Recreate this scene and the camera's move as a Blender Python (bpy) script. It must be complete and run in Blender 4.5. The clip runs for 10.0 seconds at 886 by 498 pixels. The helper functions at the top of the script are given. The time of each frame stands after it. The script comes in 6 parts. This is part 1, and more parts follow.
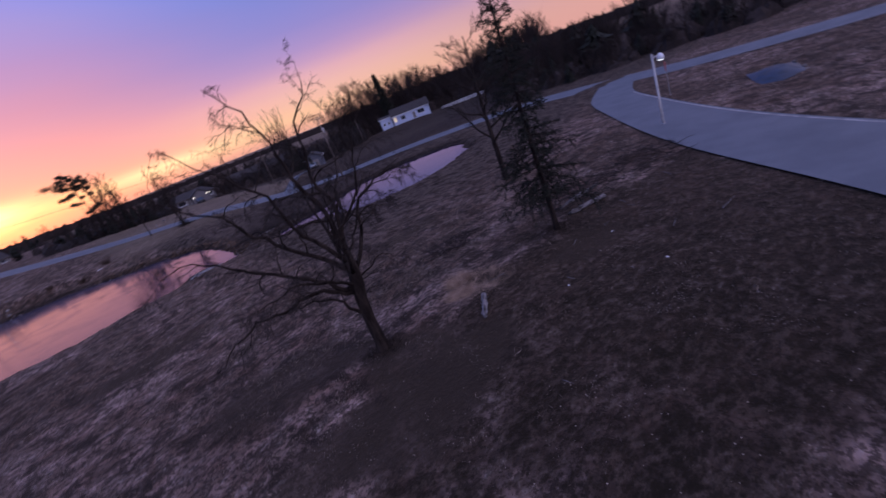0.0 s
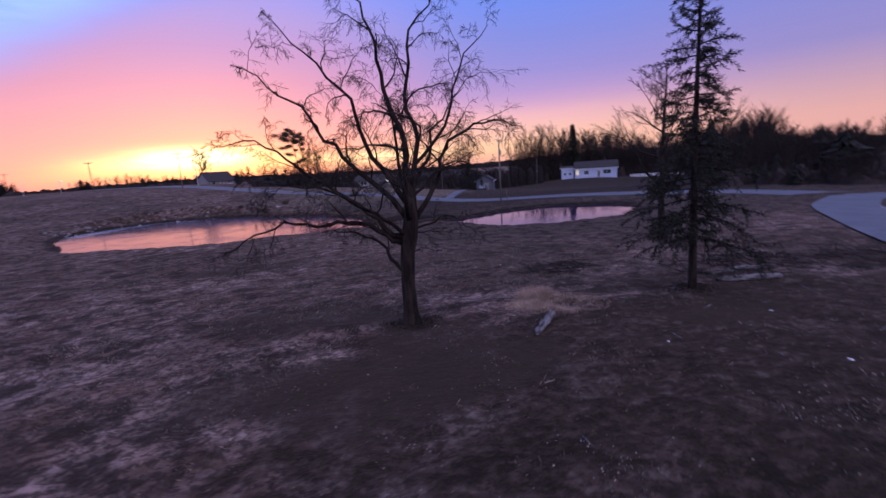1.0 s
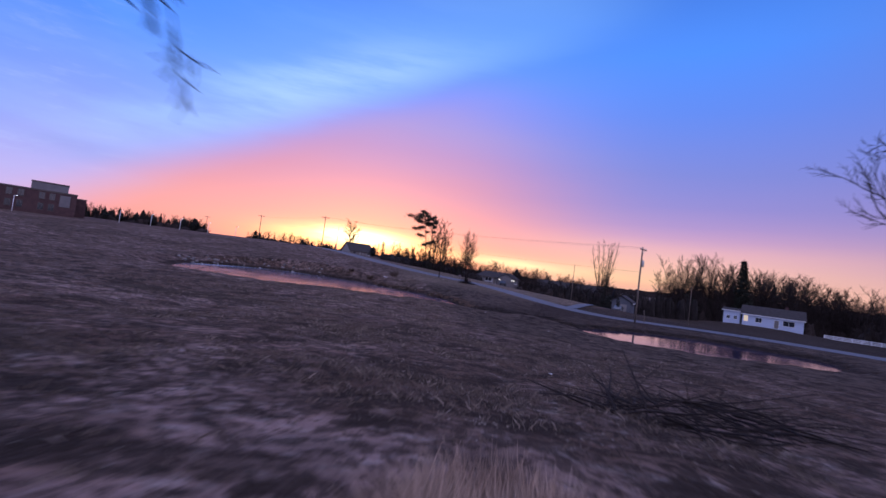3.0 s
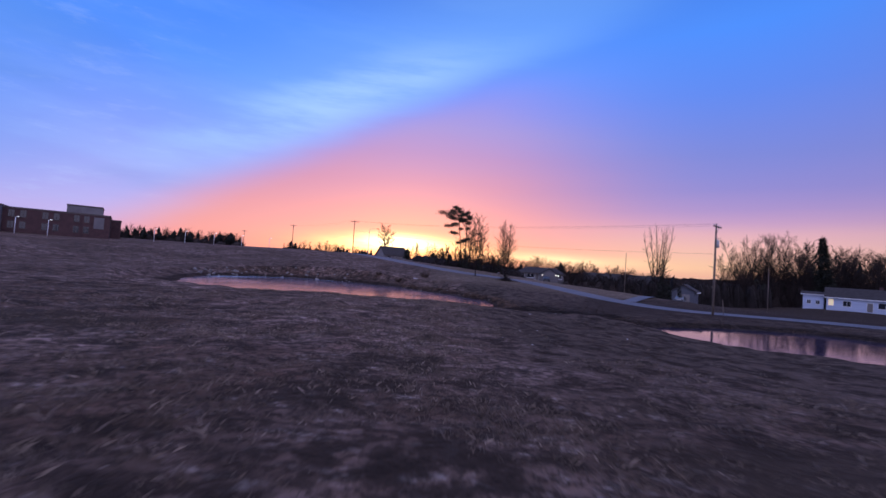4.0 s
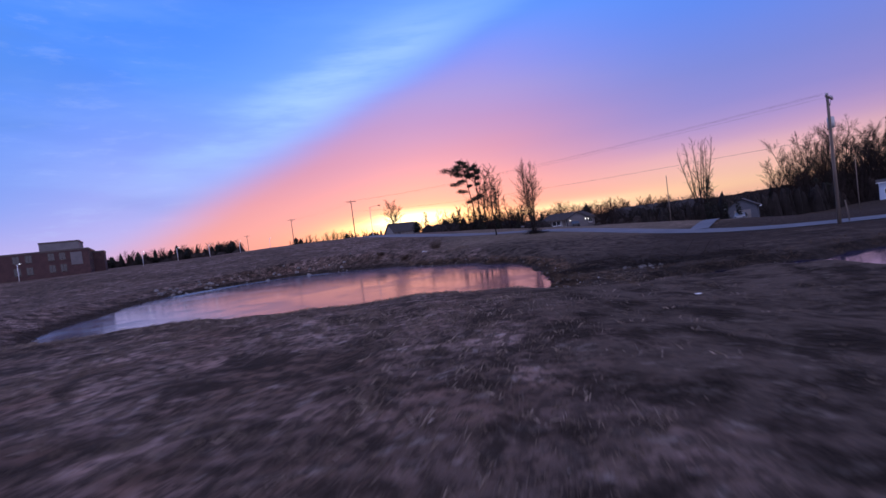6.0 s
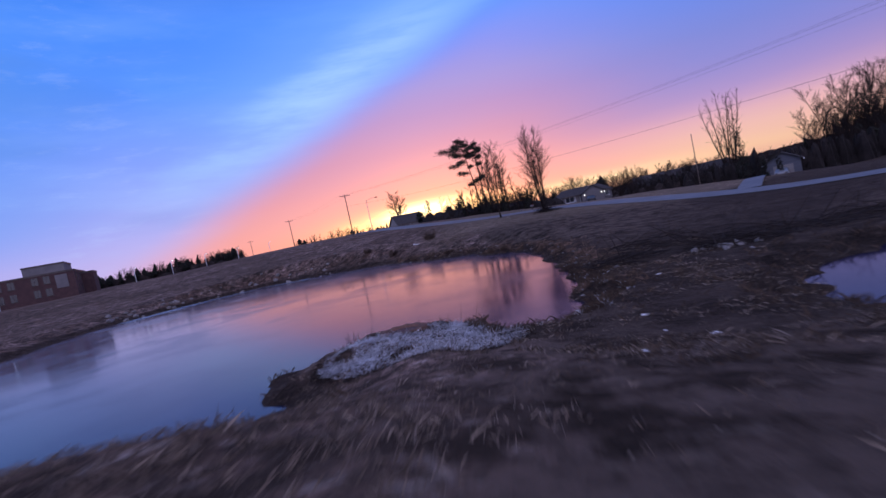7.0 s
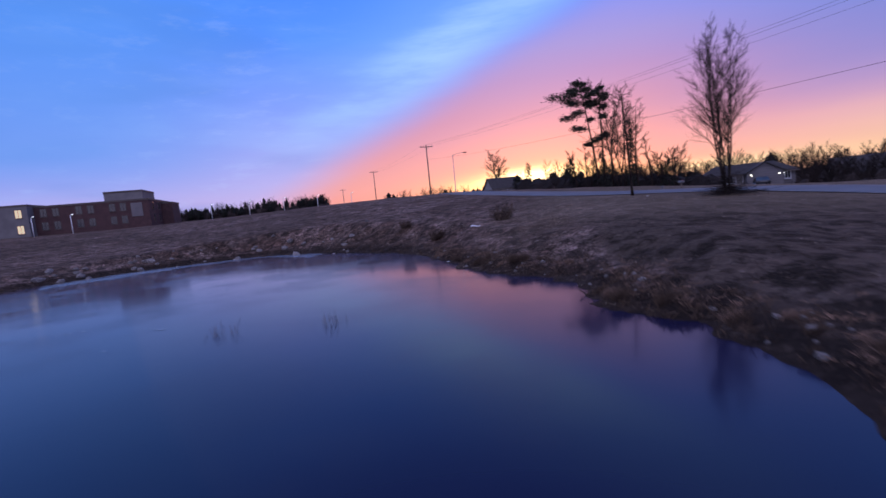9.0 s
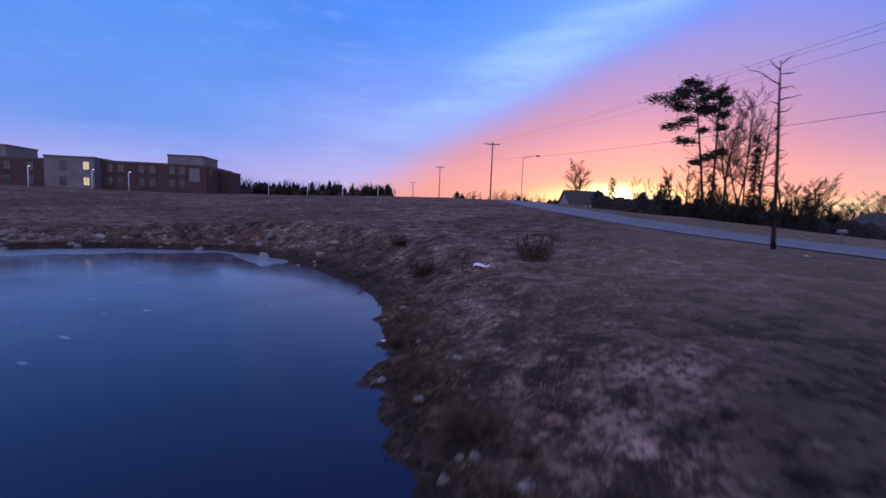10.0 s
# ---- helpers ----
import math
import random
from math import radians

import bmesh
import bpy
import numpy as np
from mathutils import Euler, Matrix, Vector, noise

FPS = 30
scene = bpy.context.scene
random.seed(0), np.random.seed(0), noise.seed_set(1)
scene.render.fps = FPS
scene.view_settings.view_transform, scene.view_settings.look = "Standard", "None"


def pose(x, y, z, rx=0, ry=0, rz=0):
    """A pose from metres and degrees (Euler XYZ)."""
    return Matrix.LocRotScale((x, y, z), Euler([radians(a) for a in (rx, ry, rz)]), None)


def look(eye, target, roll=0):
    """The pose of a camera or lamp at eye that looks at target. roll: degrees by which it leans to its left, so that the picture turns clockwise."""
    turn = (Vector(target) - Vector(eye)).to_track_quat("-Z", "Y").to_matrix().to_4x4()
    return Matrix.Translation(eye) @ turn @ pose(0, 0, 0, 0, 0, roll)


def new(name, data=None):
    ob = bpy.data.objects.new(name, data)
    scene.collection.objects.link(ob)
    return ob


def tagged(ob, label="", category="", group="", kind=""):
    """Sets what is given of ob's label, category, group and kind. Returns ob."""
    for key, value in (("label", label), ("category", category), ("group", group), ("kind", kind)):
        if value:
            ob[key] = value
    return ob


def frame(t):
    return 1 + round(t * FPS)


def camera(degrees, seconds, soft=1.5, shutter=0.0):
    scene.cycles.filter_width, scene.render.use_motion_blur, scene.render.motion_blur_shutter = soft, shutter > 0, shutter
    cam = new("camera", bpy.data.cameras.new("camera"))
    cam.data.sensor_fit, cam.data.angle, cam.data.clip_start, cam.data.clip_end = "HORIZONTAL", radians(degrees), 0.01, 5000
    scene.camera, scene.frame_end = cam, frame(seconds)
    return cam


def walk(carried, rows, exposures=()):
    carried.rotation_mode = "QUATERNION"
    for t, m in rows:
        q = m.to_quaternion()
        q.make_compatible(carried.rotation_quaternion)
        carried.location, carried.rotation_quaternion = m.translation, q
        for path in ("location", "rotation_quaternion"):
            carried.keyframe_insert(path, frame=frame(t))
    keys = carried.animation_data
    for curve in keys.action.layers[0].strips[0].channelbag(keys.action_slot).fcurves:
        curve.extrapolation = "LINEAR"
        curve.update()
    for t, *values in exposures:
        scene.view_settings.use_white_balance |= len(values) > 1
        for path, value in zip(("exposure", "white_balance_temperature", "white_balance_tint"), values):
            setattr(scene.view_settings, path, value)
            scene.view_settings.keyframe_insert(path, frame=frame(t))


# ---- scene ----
cam = camera(90.0, 10.0, 1.5, 0.3)
PATH = [
    (0, (-7.802, -23.397, 7.26), (-6.622, -21.935, 6.574), -21.5),
    (0.5, (-7.288, -23.139, 5.899), (-6.312, -21.481, 5.355), -12.1),
    (1, (-5.741, -22.713, 4.707), (-5.018, -20.886, 4.337), -3.8),
    (1.5, (-3.877, -21.365, 3.895), (-3.367, -19.441, 3.705), 2.5),
    (2, (-2.197, -19.884, 2.963), (-1.878, -17.91, 2.946), 8.8),
    (2.5, (-1.018, -18.005, 2.47), (-0.794, -16.02, 2.556), 8.8),
    (4, (1.452, -7.471, 1.736), (1.42, -5.472, 1.813), 3.8),
    (4.5, (1.5, -4.5, 1.485), (1.418, -2.502, 1.5), 0.7),
    (5, (1.428, -1.405, 1.386), (1.325, 0.592, 1.353), -2.3),
    (5.5, (1.317, 1.828, 1.378), (1.215, 3.825, 1.33), -4.5),
    (7, (3.327, 14.029, 0.764), (3.142, 16.018, 0.668), -12.1),
    (7.5, (3.375, 18.326, 0.804), (3.109, 20.304, 0.671), -12.4),
    (8, (3.347, 22.84, 0.945), (2.975, 24.797, 0.77), -11.5),
    (8.5, (3.287, 27.646, 0.94), (2.791, 29.574, 0.749), -9.0),
    (9, (3.155, 33.088, 0.932), (2.512, 34.972, 0.744), -5.6),
    (9.5, (2.968, 38.765, 1.164), (2.168, 40.59, 0.986), -1.7),
    (10, (2.656, 44.448, 1.504), (1.714, 46.204, 1.328), 2.2),
]
walk(cam, [(t, look(eye, target, roll)) for t, eye, target, roll in PATH],
     [(0.0, 0.05, 6500, 10), (0.5, 0.25, 6500, 10), (1.5, 0.25, 6500, 9), (2.5, 0.20, 6350, 8), (4.0, 0.07, 6150, 6), (8.5, 0.07, 6150, 5), (10.0, 0.03, 6150, 5)])
# ---- light: a sunrise sky, with a weak low sun behind thin cloud ----
SUN_AZ = Vector((-0.085, 0.996, 0.0))


def link(nt, a, b):
    nt.links.new(a, b)


def num(nt, op, a, b=0.0, c=None, clamp=False):
    """A math node; a, b and c are numbers or sockets."""
    n = nt.nodes.new("ShaderNodeMath")
    n.operation, n.use_clamp = op, clamp
    for i, v in enumerate((a, b, c)):
        if v is None:
            continue
        if isinstance(v, (int, float)):
            n.inputs[i].default_value = v
        else:
            link(nt, v, n.inputs[i])
    return n.outputs[0]


def ramp(nt, fac, stops, mode="LINEAR"):
    n = nt.nodes.new("ShaderNodeValToRGB")
    n.color_ramp.interpolation = mode
    el = n.color_ramp.elements
    while len(el) < len(stops):
        el.new(0.5)
    for e, (p, col) in zip(el, stops):
        e.position = p
        e.color = (*col, 1.0) if len(col) == 3 else col
    link(nt, fac, n.inputs[0])
    return n.outputs[0]


def blend(nt, fac, a, b, mode="MIX"):
    n = nt.nodes.new("ShaderNodeMix")
    n.data_type, n.blend_type = "RGBA", mode
    for s, v in ((n.inputs[0], fac), (n.inputs[6], a), (n.inputs[7], b)):
        if isinstance(v, (int, float)):
            s.default_value = v
        elif isinstance(v, tuple):
            s.default_value = (*v, 1.0)
        else:
            link(nt, v, s)
    return n.outputs[2]


def noise_tex(nt, vec, scale, detail=4.0, rough=0.55):
    n = nt.nodes.new("ShaderNodeTexNoise")
    n.inputs["Scale"].default_value, n.inputs["Detail"].default_value, n.inputs["Roughness"].default_value = scale, detail, rough
    if vec is not None:
        link(nt, vec, n.inputs["Vector"])
    return n.outputs["Fac"]


def smooth(nt, v, lo, hi):
    n = nt.nodes.new("ShaderNodeMapRange")
    n.interpolation_type = "SMOOTHSTEP"
    link(nt, v, n.inputs[0])
    n.inputs[1].default_value, n.inputs[2].default_value = lo, hi
    return n.outputs[0]


def dot(nt, vec, v):
    n = nt.nodes.new("ShaderNodeVectorMath")
    n.operation = "DOT_PRODUCT"
    link(nt, vec, n.inputs[0])
    n.inputs[1].default_value = v
    return n.outputs["Value"]


def build_sky():
    world = bpy.data.worlds.new("dawn_sky")
    scene.world = world
    world.use_nodes = True
    nt = world.node_tree
    nt.nodes.clear()
    tc = nt.nodes.new("ShaderNodeTexCoord")
    way = tc.outputs["Generated"]
    up = dot(nt, way, (0, 0, 1))
    high = num(nt, "MAXIMUM", up, 0.0)
    flat = num(nt, "SQRT", num(nt, "MAXIMUM", num(nt, "SUBTRACT", 1.0, num(nt, "MULTIPLY", up, up)), 0.001))
    near = num(nt, "DIVIDE", dot(nt, way, SUN_AZ), flat)            # 1 towards the sun, -1 away from it
    side = num(nt, "DIVIDE", dot(nt, way, (SUN_AZ.y, -SUN_AZ.x, 0)), flat)  # positive to the sun's right
    # streaky cloud texture
    stretch = nt.nodes.new("ShaderNodeMapping")
    stretch.inputs["Rotation"].default_value = (0.35, -0.5, 0.6)
    stretch.inputs["Scale"].default_value = (1.2, 3.0, 9.0)
    link(nt, way, stretch.inputs[0])
    cloud = noise_tex(nt, stretch.outputs[0], 1.6, 5.0, 0.6)
    wob = num(nt, "MULTIPLY", num(nt, "SUBTRACT", cloud, 0.5), 0.07)
    blue = ramp(nt, high, [(0.0, (0.50, 0.39, 0.70)), (0.05, (0.42, 0.36, 0.77)), (0.10, (0.34, 0.325, 0.80)), (0.16, (0.245, 0.295, 0.82)), (0.22, (0.18, 0.275, 0.86)),
                           (0.28, (0.13, 0.26, 0.90)), (0.35, (0.065, 0.24, 0.94)), (0.45, (0.045, 0.215, 0.90)), (0.6, (0.04, 0.14, 0.56)), (1.0, (0.05, 0.12, 0.40))])
    puff = smooth(nt, cloud, 0.46, 0.75)
    left = smooth(nt, num(nt, "MULTIPLY", side, -1.0), 0.30, 0.75)
    blue = blend(nt, num(nt, "MULTIPLY", puff, num(nt, "ADD", num(nt, "MULTIPLY", left, 0.22), 0.05)), blue, (0.34, 0.50, 0.98))
    wisp = smooth(nt, noise_tex(nt, stretch.outputs[0], 5.5, 6.0, 0.65), 0.52, 0.70)
    blue = blend(nt, num(nt, "MULTIPLY", wisp, num(nt, "MULTIPLY", left, 0.24)), blue, (0.46, 0.54, 0.94))
    veil = smooth(nt, noise_tex(nt, stretch.outputs[0], 0.9, 3.0, 0.5), 0.50, 0.68)
    blue = blend(nt, num(nt, "MULTIPLY", veil, num(nt, "ADD", num(nt, "MULTIPLY", left, 0.42), 0.05)), blue, (0.055, 0.17, 0.60))
    blue = blend(nt, num(nt, "MULTIPLY", smooth(nt, num(nt, "MULTIPLY", side, -1.0), 0.52, 0.80), num(nt, "MULTIPLY", smooth(nt, high, 0.03, 0.15), 0.7)), blue, (0.085, 0.255, 0.80))
    # the warm field below a sloping cloud edge: coral near the sun, mauve above it
    squeeze = num(nt, "ADD", 1.0, num(nt, "MULTIPLY", num(nt, "SUBTRACT", 1.0, near), 1.0))
    low = num(nt, "MULTIPLY", num(nt, "ADD", high, num(nt, "MULTIPLY", wob, 0.45)), squeeze)
    warm = ramp(nt, low, [(0.0, (0.73, 0.275, 0.29)), (0.05, (0.72, 0.26, 0.325)), (0.12, (0.65, 0.22, 0.34)), (0.18, (0.51, 0.195, 0.40)), (0.245, (0.385, 0.205, 0.51)),
                          (0.30, (0.31, 0.235, 0.62)), (0.36, (0.21, 0.235, 0.77)), (0.44, (0.105, 0.255, 0.92)), (0.56, (0.05, 0.19, 0.74)), (1.0, (0.05, 0.13, 0.44))])
    # to the sun's right a bank of blue cloud lies over a peach and yellow horizon
    shelf = num(nt, "ADD", high, num(nt, "MULTIPLY", wob, 0.25))
    bank = ramp(nt, shelf, [(0.0, (0.72, 0.38, 0.31)), (0.03, (0.76, 0.44, 0.34)), (0.07, (0.73, 0.39, 0.40)), (0.096, (0.65, 0.33, 0.44)), (0.118, (0.46, 0.245, 0.49)), (0.14, (0.335, 0.205, 0.52)),
                            (0.18, (0.225, 0.18, 0.55)), (0.24, (0.155, 0.18, 0.60)), (0.35, (0.085, 0.20, 0.77)), (0.45, (0.055, 0.23, 0.88)), (0.62, (0.05, 0.15, 0.56)), (1.0, (0.05, 0.12, 0.40))])
    warm = blend(nt, smooth(nt, num(nt, "ADD", side, num(nt, "MULTIPLY", wob, 0.6)), 0.14, 0.60), warm, bank)
    # further from the sun the warm light fades to dusky mauve
    dusk = num(nt, "SUBTRACT", 1.0, smooth(nt, near, 0.35, 0.82))
    mauve = ramp(nt, high, [(0.0, (0.70, 0.36, 0.33)), (0.05, (0.60, 0.31, 0.34)), (0.10, (0.43, 0.25, 0.39)), (0.16, (0.23, 0.185, 0.48)), (0.32, (0.13, 0.18, 0.60)), (0.5, (0.07, 0.18, 0.66)), (0.62, (0.06, 0.14, 0.48)), (1.0, (0.05, 0.12, 0.40))])
    warm = blend(nt, dusk, warm, mauve)
    edge = num(nt, "ADD", dot(nt, way, (0.387, 0.367, -0.846)), num(nt, "MULTIPLY", wob, 0.55))
    field = smooth(nt, edge, -0.035, 0.085)
    col = blend(nt, field, blue, warm)
    # the pale streak that lies along that edge
    soft_edge = num(nt, "ADD", edge, num(nt, "MULTIPLY", wob, 0.5))
    sheen = num(nt, "MULTIPLY", smooth(nt, soft_edge, -0.26, -0.06), num(nt, "SUBTRACT", 1.0, smooth(nt, soft_edge, -0.03, 0.06)))
    sheen = num(nt, "MULTIPLY", sheen, num(nt, "MULTIPLY", smooth(nt, near, 0.80, 0.97), smooth(nt, high, 0.10, 0.34)))
    col = blend(nt, num(nt, "MULTIPLY", sheen, 0.40), col, (0.19, 0.42, 0.95))
    streak = num(nt, "MULTIPLY", smooth(nt, soft_edge, -0.125, -0.045), num(nt, "SUBTRACT", 1.0, smooth(nt, soft_edge, -0.035, 0.045)))
    streak = num(nt, "MULTIPLY", streak, num(nt, "MULTIPLY", smooth(nt, cloud, 0.25, 0.60), smooth(nt, near, 0.5, 0.9)))
    col = blend(nt, num(nt, "MULTIPLY", num(nt, "MULTIPLY", streak, num(nt, "MULTIPLY", smooth(nt, high, 0.06, 0.34), num(nt, "SUBTRACT", 1.0, smooth(nt, high, 0.37, 0.50)))), 0.72), col, (0.36, 0.58, 0.98))
    # the glow where the sun is about to rise, and the clear strip to its right
    gaps = smooth(nt, noise_tex(nt, stretch.outputs[0], 3.2, 4.0, 0.6), 0.36, 0.62)
    for cx, wx, cz, wz, power, tint in ((-0.03, 0.19, 0.026, 0.030, 0.70, (1.0, 0.56, 0.26)), (0.36, 0.24, 0.026, 0.024, 0.42, (0.96, 0.66, 0.38)),
                                        (-0.04, 0.13, 0.038, 0.020, 1.1, (1.5, 1.15, 0.50)), (0.31, 0.11, 0.032, 0.010, 0.75, (1.15, 0.98, 0.60))):
        a = num(nt, "DIVIDE", num(nt, "SUBTRACT", side, cx), wx)
        b = num(nt, "DIVIDE", num(nt, "SUBTRACT", num(nt, "ADD", high, num(nt, "MULTIPLY", wob, 0.3)), cz), wz)
        glow = num(nt, "EXPONENT", num(nt, "MULTIPLY", num(nt, "ADD", num(nt, "MULTIPLY", a, a), num(nt, "MULTIPLY", b, b)), -1.0))
        glow = num(nt, "MULTIPLY", num(nt, "MULTIPLY", glow, smooth(nt, near, 0.0, 0.5)), num(nt, "ADD", 0.55, num(nt, "MULTIPLY", gaps, 0.45)))
        col = blend(nt, num(nt, "MINIMUM", num(nt, "MULTIPLY", glow, power), 1.0), col, tint)
    a = num(nt, "DIVIDE", num(nt, "ADD", side, 0.03), 0.085)
    b = num(nt, "DIVIDE", num(nt, "SUBTRACT", high, 0.043), 0.016)
    core = num(nt, "EXPONENT", num(nt, "MULTIPLY", num(nt, "ADD", num(nt, "MULTIPLY", a, a), num(nt, "MULTIPLY", b, b)), -1.0))
    core = num(nt, "MULTIPLY", core, smooth(nt, near, 0.5, 0.9))
    col = blend(nt, num(nt, "MULTIPLY", core, num(nt, "ADD", 0.3, num(nt, "MULTIPLY", gaps, 0.7))), col, (3.0, 2.6, 1.5))
    # thin mauve cloud overhead and away from the sun
    col = blend(nt, num(nt, "MULTIPLY", smooth(nt, high, 0.78, 0.95), 0.85), col, (0.52, 0.47, 0.80))
    col = blend(nt, num(nt, "MULTIPLY", smooth(nt, num(nt, "MULTIPLY", near, -1.0), -0.3, 0.45), 0.88), col, (0.88, 0.76, 1.18))
    bg = nt.nodes.new("ShaderNodeBackground")
    link(nt, col, bg.inputs[0])
    bg.inputs[1].default_value = 1.0
    sky = nt.nodes.new("ShaderNodeTexSky")
    sky.sky_type, sky.sun_disc = "NISHITA", False
    sky.sun_elevation, sky.sun_rotation = radians(1.0), radians(-4.9)
    bg2 = nt.nodes.new("ShaderNodeBackground")
    link(nt, sky.outputs[0], bg2.inputs[0])
    bg2.inputs[1].default_value = 0.05
    add = nt.nodes.new("ShaderNodeAddShader")
    link(nt, bg.outputs[0], add.inputs[0])
    link(nt, bg2.outputs[0], add.inputs[1])
    out = nt.nodes.new("ShaderNodeOutputWorld")
    link(nt, add.outputs[0], out.inputs[0])


build_sky()
lamp = bpy.data.lights.new("sun", "SUN")
lamp.energy, lamp.angle, lamp.color = 0.06, radians(100), (1.0, 0.60, 0.42)
sun = new("sun", lamp)
sun.matrix_world = look((0, 0, 50), Vector((0, 0, 50)) - Vector((SUN_AZ.x, SUN_AZ.y, 0.045)))


# ---- materials ----
def paint(name, a, b=None, scale=3.0, rough=0.85, metal=0.0, bump=0.0, fine=40.0, vary=0.0, spec=0.3, stretch=None, island=0.0):
    """A surface between two colours, mottled at two scales, with a fine relief; vary: by object, island: by loose piece."""
    m = bpy.data.materials.new(name)
    m.use_nodes = True
    nt = m.node_tree
    bs = nt.nodes["Principled BSDF"]
    b = b or tuple(v * 0.7 for v in a)
    tc = nt.nodes.new("ShaderNodeTexCoord")
    vec = tc.outputs["Object"]
    if stretch:
        mp = nt.nodes.new("ShaderNodeMapping")
        mp.inputs["Scale"].default_value = stretch
        link(nt, vec, mp.inputs[0])
        vec = mp.outputs[0]
    big, small = noise_tex(nt, vec, scale), noise_tex(nt, vec, fine, 3.0)
    f = num(nt, "ADD", num(nt, "MULTIPLY", big, 0.7), num(nt, "MULTIPLY", small, 0.3))
    col = blend(nt, smooth(nt, f, 0.36, 0.64), a, b)
    if vary:
        oi = nt.nodes.new("ShaderNodeObjectInfo")
        k = num(nt, "ADD", 1.0 - vary / 2, num(nt, "MULTIPLY", oi.outputs["Random"], vary))
        col = blend(nt, 1.0, col, k, "MULTIPLY")
    if island:
        ge = nt.nodes.new("ShaderNodeNewGeometry")
        k = num(nt, "ADD", 1.0 - island / 2, num(nt, "MULTIPLY", ge.outputs["Random Per Island"], island))
        col = blend(nt, 1.0, col, k, "MULTIPLY")
    link(nt, col, bs.inputs["Base Color"])
    bs.inputs["Roughness"].default_value, bs.inputs["Metallic"].default_value = rough, metal
    bs.inputs["Specular IOR Level"].default_value = spec
    if bump:
        bn = nt.nodes.new("ShaderNodeBump")
        bn.inputs["Strength"].default_value, bn.inputs["Distance"].default_value = bump, 0.02
        link(nt, small, bn.inputs["Height"])
        link(nt, bn.outputs[0], bs.inputs["Normal"])
    return m


def ground_paint():
    m = bpy.data.materials.new("dead_lawn")
    m.use_nodes = True
    nt = m.node_tree
    bs = nt.nodes["Principled BSDF"]
    pos = nt.nodes.new("ShaderNodeNewGeometry").outputs["Position"]
    wide, mid, fine = noise_tex(nt, pos, 0.09, 3.0), noise_tex(nt, pos, 0.55, 5.0, 0.65), noise_tex(nt, pos, 7.0, 5.0, 0.7)
    clump = noise_tex(nt, pos, 1.25, 6.0, 0.72)
    lay = nt.nodes.new("ShaderNodeMapping")
    lay.inputs["Rotation"].default_value, lay.inputs["Scale"].default_value = (0, 0, 0.5), (1.0, 1.45, 1.0)
    link(nt, pos, lay.inputs[0])
    tuft = noise_tex(nt, lay.outputs[0], 3.4, 6.0, 0.72)
    warp = nt.nodes.new("ShaderNodeVectorMath")
    warp.operation = "MULTIPLY_ADD"
    wn = nt.nodes.new("ShaderNodeTexNoise")
    wn.inputs["Scale"].default_value, wn.inputs["Detail"].default_value = 2.2, 4.0
    link(nt, lay.outputs[0], wn.inputs["Vector"])
    link(nt, wn.outputs["Color"], warp.inputs[0])
    warp.inputs[1].default_value = (0.9, 0.9, 0.9)
    link(nt, lay.outputs[0], warp.inputs[2])
    cell = nt.nodes.new("ShaderNodeTexVoronoi")
    cell.inputs["Scale"].default_value = 1.5
    link(nt, warp.outputs[0], cell.inputs["Vector"])
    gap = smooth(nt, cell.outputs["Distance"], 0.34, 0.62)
    shade = nt.nodes.new("ShaderNodeSeparateColor")
    link(nt, cell.outputs["Color"], shade.inputs[0])
    straw = blend(nt, smooth(nt, mid, 0.35, 0.65), (0.196, 0.122, 0.103), (0.42, 0.305, 0.280))
    straw = blend(nt, num(nt, "MULTIPLY", shade.outputs[0], 0.55), straw, (0.075, 0.060, 0.050))
    col = blend(nt, num(nt, "MULTIPLY", smooth(nt, wide, 0.42, 0.60), 0.65), straw, (0.074, 0.050, 0.037))
    col = blend(nt, num(nt, "MULTIPLY", smooth(nt, tuft, 0.54, 0.64), num(nt, "MULTIPLY", smooth(nt, mid, 0.36, 0.56), 0.65)), col, (0.42, 0.37, 0.35))
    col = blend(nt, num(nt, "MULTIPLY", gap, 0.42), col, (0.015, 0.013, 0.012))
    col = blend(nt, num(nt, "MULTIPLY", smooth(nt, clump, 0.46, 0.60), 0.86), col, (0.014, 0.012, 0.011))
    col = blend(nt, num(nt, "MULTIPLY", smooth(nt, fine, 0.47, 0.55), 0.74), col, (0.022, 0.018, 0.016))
    # the mown bank round the spruce is short, mossy and darker than the field
    sx = nt.nodes.new("ShaderNodeSeparateXYZ")
    link(nt, pos, sx.inputs[0])
    dx = num(nt, "DIVIDE", num(nt, "SUBTRACT", sx.outputs[0], 3.2), 10.5)
    dy = num(nt, "DIVIDE", num(nt, "SUBTRACT", sx.outputs[1], -19.6), 6.0)
    far = num(nt, "ADD", num(nt, "ADD", num(nt, "MULTIPLY", dx, dx), num(nt, "MULTIPLY", dy, dy)), num(nt, "MULTIPLY", num(nt, "SUBTRACT", mid, 0.5), 2.4))
    moss = num(nt, "SUBTRACT", 1.0, smooth(nt, far, 0.6, 1.15))
    lawn = blend(nt, smooth(nt, tuft, 0.45, 0.68), (0.016, 0.013, 0.010), (0.068, 0.052, 0.042))
    col = blend(nt, num(nt, "MULTIPLY", moss, 0.82), col, lawn)
